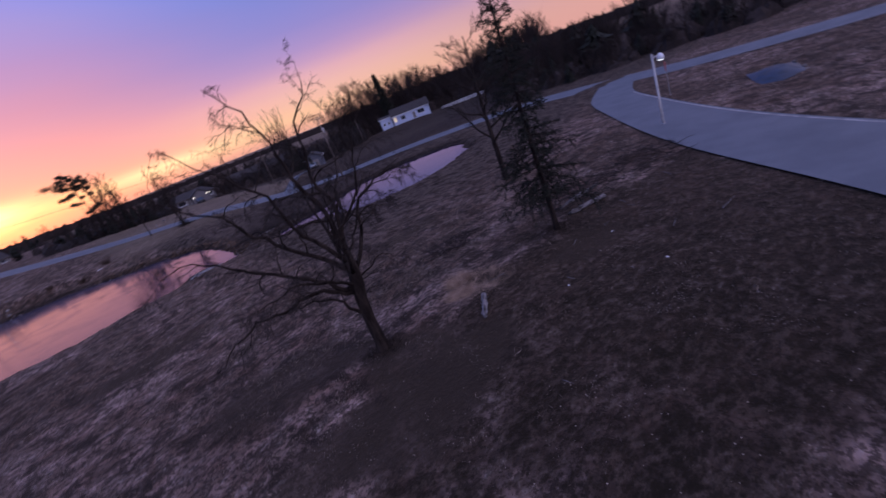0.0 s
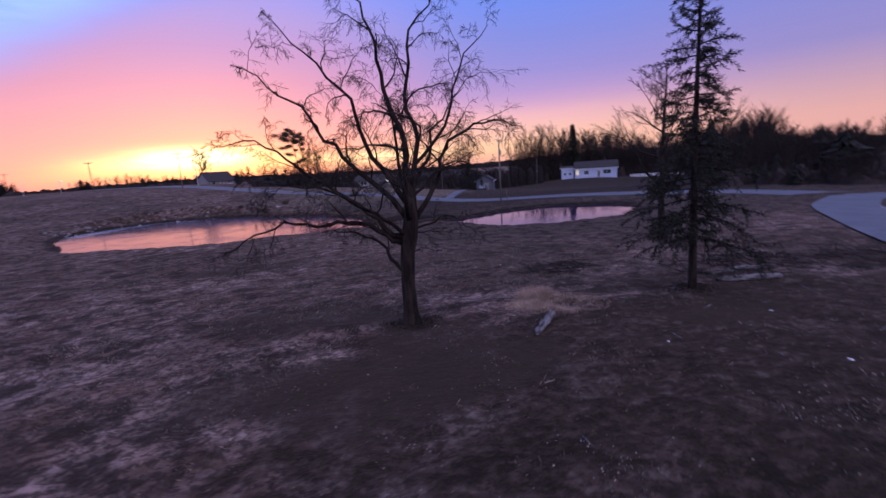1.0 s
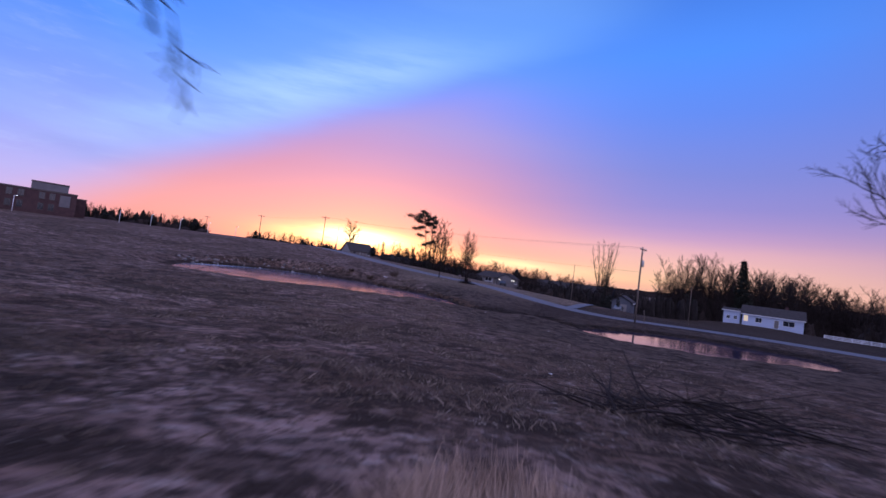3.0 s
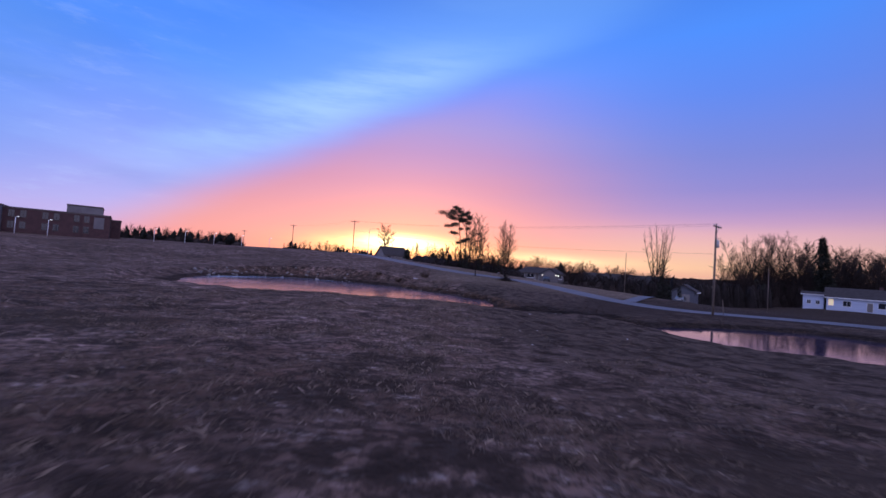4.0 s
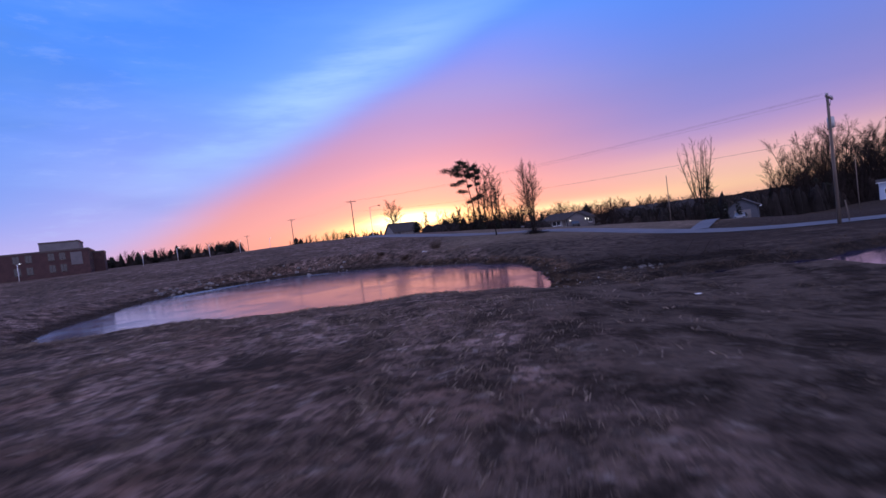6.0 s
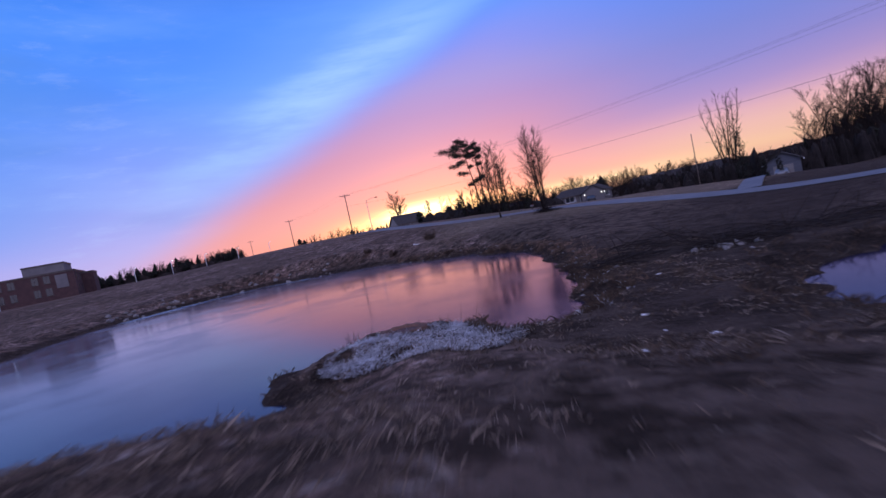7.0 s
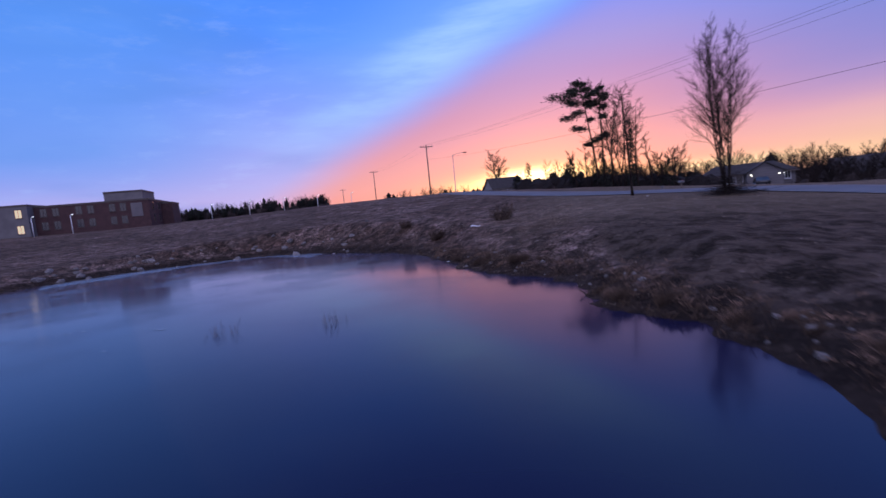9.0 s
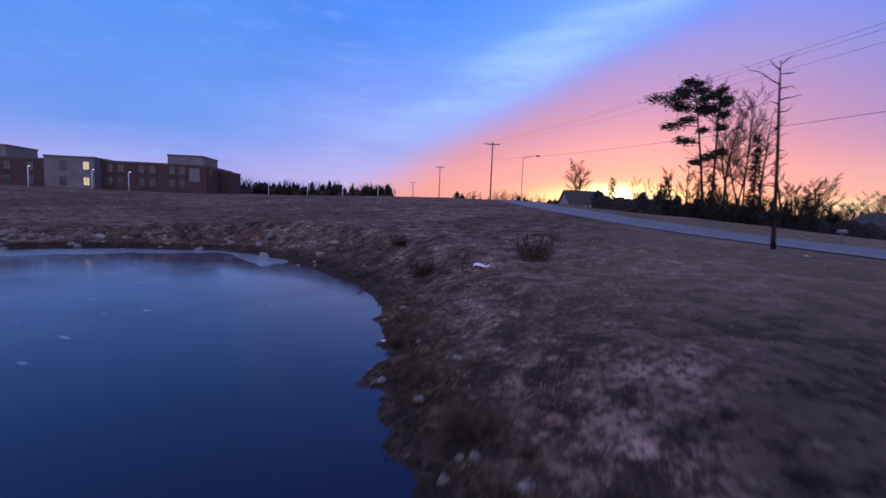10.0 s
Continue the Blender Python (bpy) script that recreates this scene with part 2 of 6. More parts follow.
    # dark bare patches and painted shade beside the broad tree and below the bank
    # painted shade: at the trunk's foot, and lens falloff in the view's lower corners
    for px, py, rx, ry in ((-5.2, -11.0, 2.4, 1.9), (-3.0, -14.6, 1.6, 1.3), (-5.8, -15.6, 1.8, 1.0), (6.0, -4.0, 2.8, 1.2), (-7.0, 1.0, 3.4, 1.3), (12, 28.8, 4.5, 1.6), (8.4, 26.6, 2.2, 1.6), (5.5, 10.5, 2.6, 1.4), (6.6, 48.6, 2.6, 3.4), (5.9, 6.0, 2.7, 3.2), (5.2, 48.3, 1.6, 2.0), (6.2, 20.2, 2.2, 1.8), (-2.6, -16.2, 1.7, 1.2), (-4.4, -16.4, 2.0, 1.5), (-3.4, -12.4, 1.0, 0.8), (6.0, 51.6, 1.9, 2.3), (4.6, 49.8, 1.2, 1.6), (3.9, 4.9, 1.3, 1.4), (3.4, -16.4, 1.7, 1.0), (-2.9, -13.5, 0.9, 0.7)):
        ux = num(nt, "DIVIDE", num(nt, "SUBTRACT", sx.outputs[0], px), rx)
        uy = num(nt, "DIVIDE", num(nt, "SUBTRACT", sx.outputs[1], py), ry)
        spot = num(nt, "ADD", num(nt, "ADD", num(nt, "MULTIPLY", ux, ux), num(nt, "MULTIPLY", uy, uy)), num(nt, "MULTIPLY", num(nt, "SUBTRACT", clump, 0.5), 2.5))
        col = blend(nt, num(nt, "MULTIPLY", num(nt, "SUBTRACT", 1.0, smooth(nt, spot, 0.4, 1.2)), 0.85), col, (0.034, 0.027, 0.022))
    # wetter, darker turf between the ponds and along their road side
    wx = num(nt, "SUBTRACT", sx.outputs[0], num(nt, "ADD", num(nt, "ADD", -0.4, num(nt, "MULTIPLY", smooth(nt, sx.outputs[1], 28.0, 42.0), 2.0)), num(nt, "SUBTRACT", num(nt, "MULTIPLY", mid, 4.0), num(nt, "MULTIPLY", smooth(nt, sx.outputs[1], 46.0, 49.5), 2.0))))
    wet = num(nt, "MULTIPLY", smooth(nt, wx, 0.0, 2.4), smooth(nt, sx.outputs[1], -6.0, 4.0))
    wet = num(nt, "MULTIPLY", wet, num(nt, "SUBTRACT", 1.0, smooth(nt, sx.outputs[1], 52.0, 62.0)))
    turf = blend(nt, smooth(nt, clump, 0.40, 0.60), (0.072, 0.058, 0.051), (0.009, 0.008, 0.007))
    turf = blend(nt, num(nt, "MULTIPLY", smooth(nt, tuft, 0.56, 0.66), 0.4), turf, (0.19, 0.16, 0.14))
    col = blend(nt, num(nt, "MULTIPLY", wet, 0.90), col, turf)
    verge = num(nt, "MULTIPLY", smooth(nt, sx.outputs[1], 50.0, 60.0), smooth(nt, num(nt, "ADD", sx.outputs[0], num(nt, "MULTIPLY", mid, 5.0)), -2.0, 5.0))
    col = blend(nt, num(nt, "MULTIPLY", verge, 0.45), col, blend(nt, clump, (0.11, 0.098, 0.072), (0.20, 0.165, 0.13)))
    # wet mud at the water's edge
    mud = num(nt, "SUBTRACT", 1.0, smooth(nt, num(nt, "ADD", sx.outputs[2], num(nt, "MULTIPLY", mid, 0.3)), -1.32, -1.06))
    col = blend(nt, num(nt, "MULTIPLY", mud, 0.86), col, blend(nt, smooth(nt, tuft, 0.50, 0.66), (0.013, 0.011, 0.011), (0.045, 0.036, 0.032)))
    link(nt, col, bs.inputs["Base Color"])
    bs.inputs["Roughness"].default_value = 0.95
    bs.inputs["Specular IOR Level"].default_value = 0.04
    bs.inputs["Sheen Weight"].default_value, bs.inputs["Sheen Roughness"].default_value = 0.06, 0.25
    bs.inputs["Sheen Tint"].default_value = (0.95, 0.72, 0.62, 1)
    bn = nt.nodes.new("ShaderNodeBump")
    bn.inputs["Strength"].default_value, bn.inputs["Distance"].default_value = 1.0, 0.10
    h = num(nt, "ADD", num(nt, "ADD", num(nt, "MULTIPLY", fine, 0.5), num(nt, "MULTIPLY", clump, 0.8)), num(nt, "MULTIPLY", tuft, 0.6))
    link(nt, h, bn.inputs["Height"])
    link(nt, bn.outputs[0], bs.inputs["Normal"])
    return m


def water_paint(name, film, rough):
    """Still water; film: how much frosty skin lies on it."""
    m = bpy.data.materials.new(name)
    m.use_nodes = True
    nt = m.node_tree
    bs = nt.nodes["Principled BSDF"]
    pos = nt.nodes.new("ShaderNodeNewGeometry").outputs["Position"]
    bs.inputs["Base Color"].default_value = (0.006, 0.007, 0.036, 1)
    bs.inputs["IOR"].default_value = 1.31
    bs.inputs["Specular IOR Level"].default_value = 0.5
    bs.inputs["Sheen Weight"].default_value, bs.inputs["Sheen Roughness"].default_value = film, 0.18
    bs.inputs["Sheen Tint"].default_value = (0.82, 0.76, 1.0, 1)
    n = noise_tex(nt, pos, 0.35, 3.0)
    r = num(nt, "ADD", rough, num(nt, "MULTIPLY", smooth(nt, n, 0.4, 0.7), rough * 0.8))
    link(nt, r, bs.inputs["Roughness"])
    bn = nt.nodes.new("ShaderNodeBump")
    bn.inputs["Strength"].default_value, bn.inputs["Distance"].default_value = 0.12, 0.01
    link(nt, noise_tex(nt, pos, 2.2, 3.0), bn.inputs["Height"])
    link(nt, bn.outputs[0], bs.inputs["Normal"])
    return m


def glow_paint(name, col, power):
    m = bpy.data.materials.new(name)
    m.use_nodes = True
    bs = m.node_tree.nodes["Principled BSDF"]
    bs.inputs["Base Color"].default_value = (*col, 1)
    bs.inputs["Emission Color"].default_value = (*col, 1)
    bs.inputs["Emission Strength"].default_value = power
    return m


def glass_paint(name, col, rough=0.08):
    m = bpy.data.materials.new(name)
    m.use_nodes = True
    bs = m.node_tree.nodes["Principled BSDF"]
    bs.inputs["Base Color"].default_value = (*col, 1)
    bs.inputs["Roughness"].default_value, bs.inputs["Specular IOR Level"].default_value = rough, 0.6
    return m


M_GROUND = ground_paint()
M_WATER, M_OPENWATER = water_paint("pond_water", 0.17, 0.10), water_paint("open_pond_water", 0.06, 0.05)
M_ROAD = paint("worn_asphalt", (0.115, 0.132, 0.168), (0.085, 0.10, 0.13), 0.5, 0.75, bump=0.3, fine=30)
M_LINE = paint("road_paint", (0.34, 0.35, 0.37), (0.16, 0.17, 0.19), 2.0, 0.7)
M_BARK = paint("grey_brown_bark", (0.036, 0.028, 0.025), (0.009, 0.007, 0.007), 7.0, 0.95, bump=1.0, fine=30, spec=0.1, stretch=(1, 1, 0.22))
M_TWIG = paint("dark_twigs", (0.030, 0.023, 0.022), (0.018, 0.014, 0.014), 3.0, 0.9)
M_SPRUCE = paint("spruce_needles", (0.018, 0.022, 0.016), (0.009, 0.011, 0.009), 3.0, 0.8, island=0.7)
M_PINE = paint("pine_needles", (0.030, 0.036, 0.022), (0.016, 0.020, 0.014), 3.0, 0.8, island=0.6)
M_WOODS = paint("far_bare_woods", (0.036, 0.027, 0.026), (0.018, 0.014, 0.014), 0.4, 0.95, island=0.6)
M_HEDGE = paint("dark_hedge", (0.016, 0.013, 0.014), (0.009, 0.008, 0.009), 0.8, 0.95, island=0.6)
M_CONIFER = paint("far_conifers", (0.014, 0.017, 0.013), (0.008, 0.010, 0.008), 0.6, 0.95, island=0.6)
M_STRAW = paint("dry_grass", (0.175, 0.140, 0.122), (0.09, 0.071, 0.062), 2.0, 0.9, island=0.6)
M_PALE = paint("bleached_straw", (0.30, 0.25, 0.22), (0.17, 0.14, 0.12), 3.0, 0.9, island=0.8)
M_RUST = paint("russet_grass", (0.10, 0.070, 0.053), (0.045, 0.032, 0.026), 2.0, 0.9, island=0.8)
M_LEAF = paint("fallen_leaf", (0.26, 0.22, 0.19), (0.12, 0.10, 0.085), 6.0, 0.85, island=0.9)
M_LOG = paint("weathered_log", (0.21, 0.205, 0.23), (0.022, 0.020, 0.020), 2.5, 0.9, bump=0.9, fine=14, stretch=(1, 4, 4))
M_POLE = paint("weathered_pole_wood", (0.17, 0.14, 0.125), (0.10, 0.082, 0.072), 3.0, 0.85, bump=0.4, fine=20, stretch=(1, 1, 0.1))
M_METAL = paint("galvanised_steel", (0.42, 0.43, 0.45), (0.30, 0.31, 0.33), 4.0, 0.45, 0.8)
M_DARK = paint("dark_metal", (0.05, 0.05, 0.055), (0.03, 0.03, 0.035), 4.0, 0.5, 0.4)
M_WIRE = paint("wire_black", (0.03, 0.03, 0.035), (0.02, 0.02, 0.02), 2.0, 0.6)
M_WHITE = paint("white_paint", (0.74, 0.79, 0.87), (0.60, 0.64, 0.72), 1.2, 0.6, bump=0.1)
# white siding with the sky's blue light put into its colour
M_WHITE_BLUELIT = paint("white_siding_blue_lit", (0.46, 0.55, 0.74), (0.38, 0.46, 0.63), 1.0, 0.65, bump=0.15, stretch=(0.3, 0.3, 6))
M_SIDING = paint("pale_siding", (0.19, 0.185, 0.19), (0.145, 0.14, 0.145), 1.0, 0.7, bump=0.2, stretch=(0.3, 0.3, 6))
M_GREYSIDE = paint("grey_siding", (0.24, 0.23, 0.24), (0.18, 0.175, 0.18), 1.0, 0.75, stretch=(0.3, 0.3, 6))
M_GARAGE = paint("blue_grey_boards", (0.105, 0.115, 0.150), (0.08, 0.088, 0.115), 1.0, 0.75, stretch=(0.3, 0.3, 6))
M_ROOF = paint("dark_shingles", (0.046, 0.042, 0.046), (0.030, 0.028, 0.030), 1.5, 0.9, bump=0.4, fine=12)
M_BRICK = paint("red_brick", (0.082, 0.048, 0.052), (0.058, 0.035, 0.040), 1.2, 0.9, bump=0.2, fine=9)
M_CONCRETE = paint("pale_concrete_panel", (0.17, 0.168, 0.185), (0.13, 0.128, 0.145), 0.6, 0.85)
M_TRIM = paint("roof_trim", (0.10, 0.085, 0.085), (0.07, 0.06, 0.06), 1.0, 0.7)
M_PANE = glass_paint("window_glass", (0.02, 0.025, 0.035))
M_LIT = glow_paint("lit_window", (1.0, 0.78, 0.45), 0.38)
M_BULB = glow_paint("lamp_lens", (0.92, 0.96, 1.0), 2.0)
M_CARLAMP = glow_paint("car_lamp", (1.0, 0.9, 0.75), 3.5)
M_ROCK = paint("pale_stone", (0.24, 0.23, 0.24), (0.08, 0.075, 0.078), 3.0, 0.9, bump=0.6, fine=15, vary=0.5)
M_ICE = paint("thin_ice", (0.20, 0.23, 0.29), (0.12, 0.14, 0.18), 0.8, 0.22, spec=0.6)
M_PAPER = paint("white_litter", (0.75, 0.77, 0.80), (0.55, 0.57, 0.62), 8.0, 0.7)
M_BLUE = paint("blue_tarp", (0.02, 0.035, 0.075), (0.012, 0.016, 0.03), 2.0, 0.5)
M_RED = paint("red_sign", (0.50, 0.03, 0.03), (0.40, 0.02, 0.02), 4.0, 0.5)
M_TAWNY = paint("tawny_straw", (0.50, 0.385, 0.32), (0.25, 0.18, 0.145), 3.0, 0.9, island=0.8)
M_FROST = paint("frosted_straw", (0.62, 0.66, 0.75), (0.34, 0.36, 0.42), 3.0, 0.85, island=0.6)
M_PALEWALL = paint("painted_boards", (0.155, 0.152, 0.172), (0.12, 0.118, 0.135), 1.0, 0.7, bump=0.2, stretch=(0.3, 0.3, 6))
M_TUFT = paint("tan_tussock", (0.24, 0.165, 0.13), (0.10, 0.07, 0.055), 2.0, 0.9, island=0.7)
M_PIPE = paint("rusty_concrete_ring", (0.17, 0.095, 0.075), (0.07, 0.042, 0.034), 6.0, 0.9, bump=0.5)
M_RUSTMUD = paint("rust_mud", (0.085, 0.035, 0.028), (0.04, 0.02, 0.018), 5.0, 0.6, bump=0.5)
M_RIM = paint("dark_sedge_and_foot_shade", (0.040, 0.029, 0.025), (0.016, 0.012, 0.011), 2.0, 0.9, island=0.8)
M_CARPAINT = paint("dark_car_paint", (0.03, 0.035, 0.05), (0.025, 0.03, 0.04), 1.0, 0.3, spec=0.6)
M_CARLIGHT = paint("silver_car_paint", (0.20, 0.22, 0.26), (0.17, 0.19, 0.22), 1.0, 0.3, 0.3, spec=0.6)
M_TYRE = paint("tyre_rubber", (0.02, 0.02, 0.02), (0.015, 0.015, 0.015), 5.0, 0.9)


# ---- mesh building ----
class Shape:
    """Collects vertices and faces for one mesh."""

    def __init__(self):
        self.v, self.f = [], []

    def tube(self, pts, radii, sides=6, cap=True):
        start = len(self.v)
        side = Vector((1, 0, 0))
        for i, p in enumerate(pts):
            d = (pts[min(i + 1, len(pts) - 1)] - pts[max(i - 1, 0)]).normalized()
            u = d.cross(side)
            if u.length < 0.1:
                u = d.cross(Vector((0, 1, 0)))
            u.normalize()
            w = d.cross(u)
            side = w.cross(d) if w.cross(d).length < 0.1 else side
            for k in range(sides):
                a = 2 * math.pi * k / sides
                self.v.append(p + (u * math.cos(a) + w * math.sin(a)) * radii[i])
        for i in range(len(pts) - 1):
            for k in range(sides):
                a, b = start + i * sides + k, start + i * sides + (k + 1) % sides
                self.f.append((a, b, b + sides, a + sides))
        if cap:
            self.f.append(tuple(range(start, start + sides))[::-1])
            self.f.append(tuple(range(start + (len(pts) - 1) * sides, start + len(pts) * sides)))
        return self

    def box(self, x0, y0, z0, x1, y1, z1):
        s = len(self.v)
        self.v += [Vector(p) for p in ((x0, y0, z0), (x1, y0, z0), (x1, y1, z0), (x0, y1, z0), (x0, y0, z1), (x1, y0, z1), (x1, y1, z1), (x0, y1, z1))]
        self.f += [tuple(s + i for i in q) for q in ((3, 2, 1, 0), (4, 5, 6, 7), (0, 1, 5, 4), (1, 2, 6, 5), (2, 3, 7, 6), (3, 0, 4, 7))]
        return self

    def poly(self, pts):
        s = len(self.v)
        self.v += [Vector(p) for p in pts]
        self.f.append(tuple(range(s, s + len(pts))))
        return self

    def prism(self, outline, z0, z1):
        """An upright prism over a flat outline given anticlockwise."""
        s, n = len(self.v), len(outline)
        self.v += [Vector((x, y, z0)) for x, y in outline] + [Vector((x, y, z1)) for x, y in outline]
        self.f.append(tuple(range(s, s + n))[::-1])
        self.f.append(tuple(range(s + n, s + 2 * n)))
        self.f += [(s + i, s + (i + 1) % n, s + n + (i + 1) % n, s + n + i) for i in range(n)]
        return self

    def blade(self, p, d, side, length, width):
        """A narrow two-sided leaf, folded along its middle."""
        s = len(self.v)
        lift = d.cross(side) * width * 0.35
        self.v += [p, p + d * length * 0.5 + side * width, p + d * length, p + d * length * 0.5 - side * width, p + d * length * 0.45 + lift]
        self.f += [(s, s + 1, s + 4), (s + 1, s + 2, s + 4), (s + 2, s + 3, s + 4), (s + 3, s, s + 4)]
        return self

    def mesh(self, name, material, flat=False):
        me = bpy.data.meshes.new(name)
        me.from_pydata([tuple(p) for p in self.v], [], self.f)
        me.materials.append(material)
        if not flat:
            me.polygons.foreach_set("use_smooth", [True] * len(me.polygons))
        me.update()
        return me


def part(name, shape, material, parent, label="", flat=False, kind=""):
    ob = new(name, shape.mesh(name, material, flat) if isinstance(shape, Shape) else shape)
    ob.parent = parent
    return tagged(ob, label, kind=kind)


def thing(name, label, category, at, turn=0.0, group="", kind=""):
    ob = new(name)
    ob.empty_display_size = 0.3
    ob.matrix_basis = pose(*at, 0, 0, turn)
    return tagged(ob, label, category, group, kind)


def solid(name, shape, material, label, category, at=(0, 0, 0), turn=0.0, group="", kind="", flat=False):
    ob = new(name, shape.mesh(name, material, flat))
    ob.matrix_basis = pose(*at, 0, 0, turn)
    return tagged(ob, label, category, group, kind)


# ---- the lie of the land ----
SWELLS = [(0, -18, 14, 0.57), (16, -14, 14, -0.23), (-2, 6, 14, -0.56), (14, 22, 14, -0.93), (-30, 15, 25, -1.41), (34, 38, 22, -0.55),
          (8, 46, 14, -0.88), (-6, 66, 16, -0.88), (12, 72, 18, 0.78), (-26, 112, 32, 1.04), (-90, 95, 40, -1.85), (-45, 55, 22, -2.84),
          (-8, 14, 7, 0.44), (72, 98, 40, -2.34), (30, 140, 45, 0.03), (50, -5, 28, -0.92), (-70, -30, 60, 0.11), (100, 160, 70, -4.91),
          (0, 200, 90, 3.5), (130, 20, 80, -0.95), (-150, 100, 90, 4.53), (0, -100, 80, 1.89), (10.0, 15.6, 2.5, 0.66), (4.6, 16.5, 2.6, 0.12),
          (-9, 15, 4, -0.08), (1, 13.6, 3.2, 0.34), (4, 12.4, 3.2, 0.24), (2, 7, 4, 0.19), (6, 22, 3, -0.5), (8, 27, 3.5, -0.19), (-4, 60, 6, -0.28), (5, 47, 4, 0.23),
          (10, 37, 5, -0.13), (5, 60, 5, 0.22), (98, 104, 13, 2.2), (29, 52, 10, -0.9), (14, 82, 7, -0.8)]
WATER = -1.7
POND_A = [(-4, 20), (-0.6, 20.8), (-1.2, 22.8), (0.4, 24.8), (2.6, 24.4), (3.3, 23.0), (4.6, 22.7), (5.7, 25.5), (6.2, 30.4), (6.25, 37), (5.45, 41.8), (3.6, 44.0), (2.95, 46.2),
          (1.6, 48.1), (-0.3, 49.3), (-2.1, 51.4), (-4.6, 54.9), (-8.2, 58.4), (-16, 62.2), (-23.5, 63), (-29.5, 58), (-31.5, 50), (-28.5, 40), (-22.5, 28), (-12, 19.6)]
POND_B = [(8.4, 21.5), (9.6, 23.8), (12, 25), (16.4, 25.2), (20.5, 26.8), (25, 28), (31, 27.2), (36.5, 21.0), (33, 15.0), (27, 12.4), (19.5, 12.2), (14.6, 15.2), (11.6, 18.2), (9.2, 20)]
MAIN_ROAD = [(70, -150), (54, -70), (44.5, -30), (44.5, -10), (49, 6), (50.5, 19), (44, 31.5), (33.5, 44.3), (22.6, 55.7), (14.6, 64), (8.8, 69.2), (-1.2, 80.3),
             (-11.2, 94), (-20, 109), (-37, 137.5), (-67, 182), (-130, 270)]
SIDE_ROAD = [(46.5, 1.5), (36, -2.6), (27, -8.5), (14.5, -17.4), (5, -25.5), (-8, -36), (-30, -50), (-80, -75)]


def rounded(points, closed, steps=8):
    """A smooth line through the corner points."""
    p = np.array(points, float)
    n = len(p)
    out = []
    for i in range(n if closed else n - 1):
        a, b, c, d = (p[(i + k) % n] if closed else p[min(max(i + k, 0), n - 1)] for k in (-1, 0, 1, 2))
        for t in np.arange(steps) / steps:
            out.append(0.5 * (2 * b + (c - a) * t + (2 * a - 5 * b + 4 * c - d) * t * t + (3 * b - a - 3 * c + d) * t ** 3))
    if not closed:
        out.append(p[-1])
    return np.array(out)


def far_from(line, x, y, closed):
    """How far points lie from a line, and the nearest place on it."""
    best, px, py = np.full(x.shape, 1e9), np.zeros(x.shape), np.zeros(x.shape)
    ends = np.roll(line, -1, 0) if closed else line[1:]
    for (ax, ay), (bx, by) in zip(line if closed else line[:-1], ends):
        dx, dy = bx - ax, by - ay
        t = np.clip(((x - ax) * dx + (y - ay) * dy) / (dx * dx + dy * dy + 1e-9), 0, 1)
        qx, qy = ax + t * dx, ay + t * dy
        d = np.hypot(x - qx, y - qy)
        nearer = d < best
        best, px, py = np.where(nearer, d, best), np.where(nearer, qx, px), np.where(nearer, qy, py)
    return best, px, py


def inside(line, x, y):
    hit = np.zeros(x.shape, bool)
    for (ax, ay), (bx, by) in zip(line, np.roll(line, -1, 0)):
        cross = ((ay > y) != (by > y)) & (x < (bx - ax) * (y - ay) / (by - ay + 1e-12) + ax)
        hit ^= cross
    return hit


rough = np.random.RandomState(3)
RIPPLES = [(rough.uniform(0.15, 1.6), rough.uniform(0, 6.28), rough.uniform(0, 6.28)) for _ in range(14)]
HUMMOCKS = [(rough.uniform(2.2, 6.5), rough.uniform(0, 6.28), rough.uniform(0, 6.28)) for _ in range(16)]
shore_a = rounded(POND_A, True, 5)
shore_b = rounded(POND_B, True, 6)
# the banks are ragged: small bites and spits all along the shore
for shore, seed in ((shore_a, 1), (shore_b, 2)):
    bite = np.random.RandomState(seed)
    shore += bite.normal(0, 0.22, shore.shape)
main_line, side_line = rounded(MAIN_ROAD, False, 5), rounded(SIDE_ROAD, False, 5)


def rise(x, y):
    z = np.zeros(np.shape(x))
    for a, b, r, h in SWELLS:
        z = z + h * np.exp(-((x - a) ** 2 + (y - b) ** 2) / (2 * r * r))
    return z


def step(v, lo, hi):
    t = np.clip((v - lo) / (hi - lo), 0, 1)
    return t * t * (3 - 2 * t)


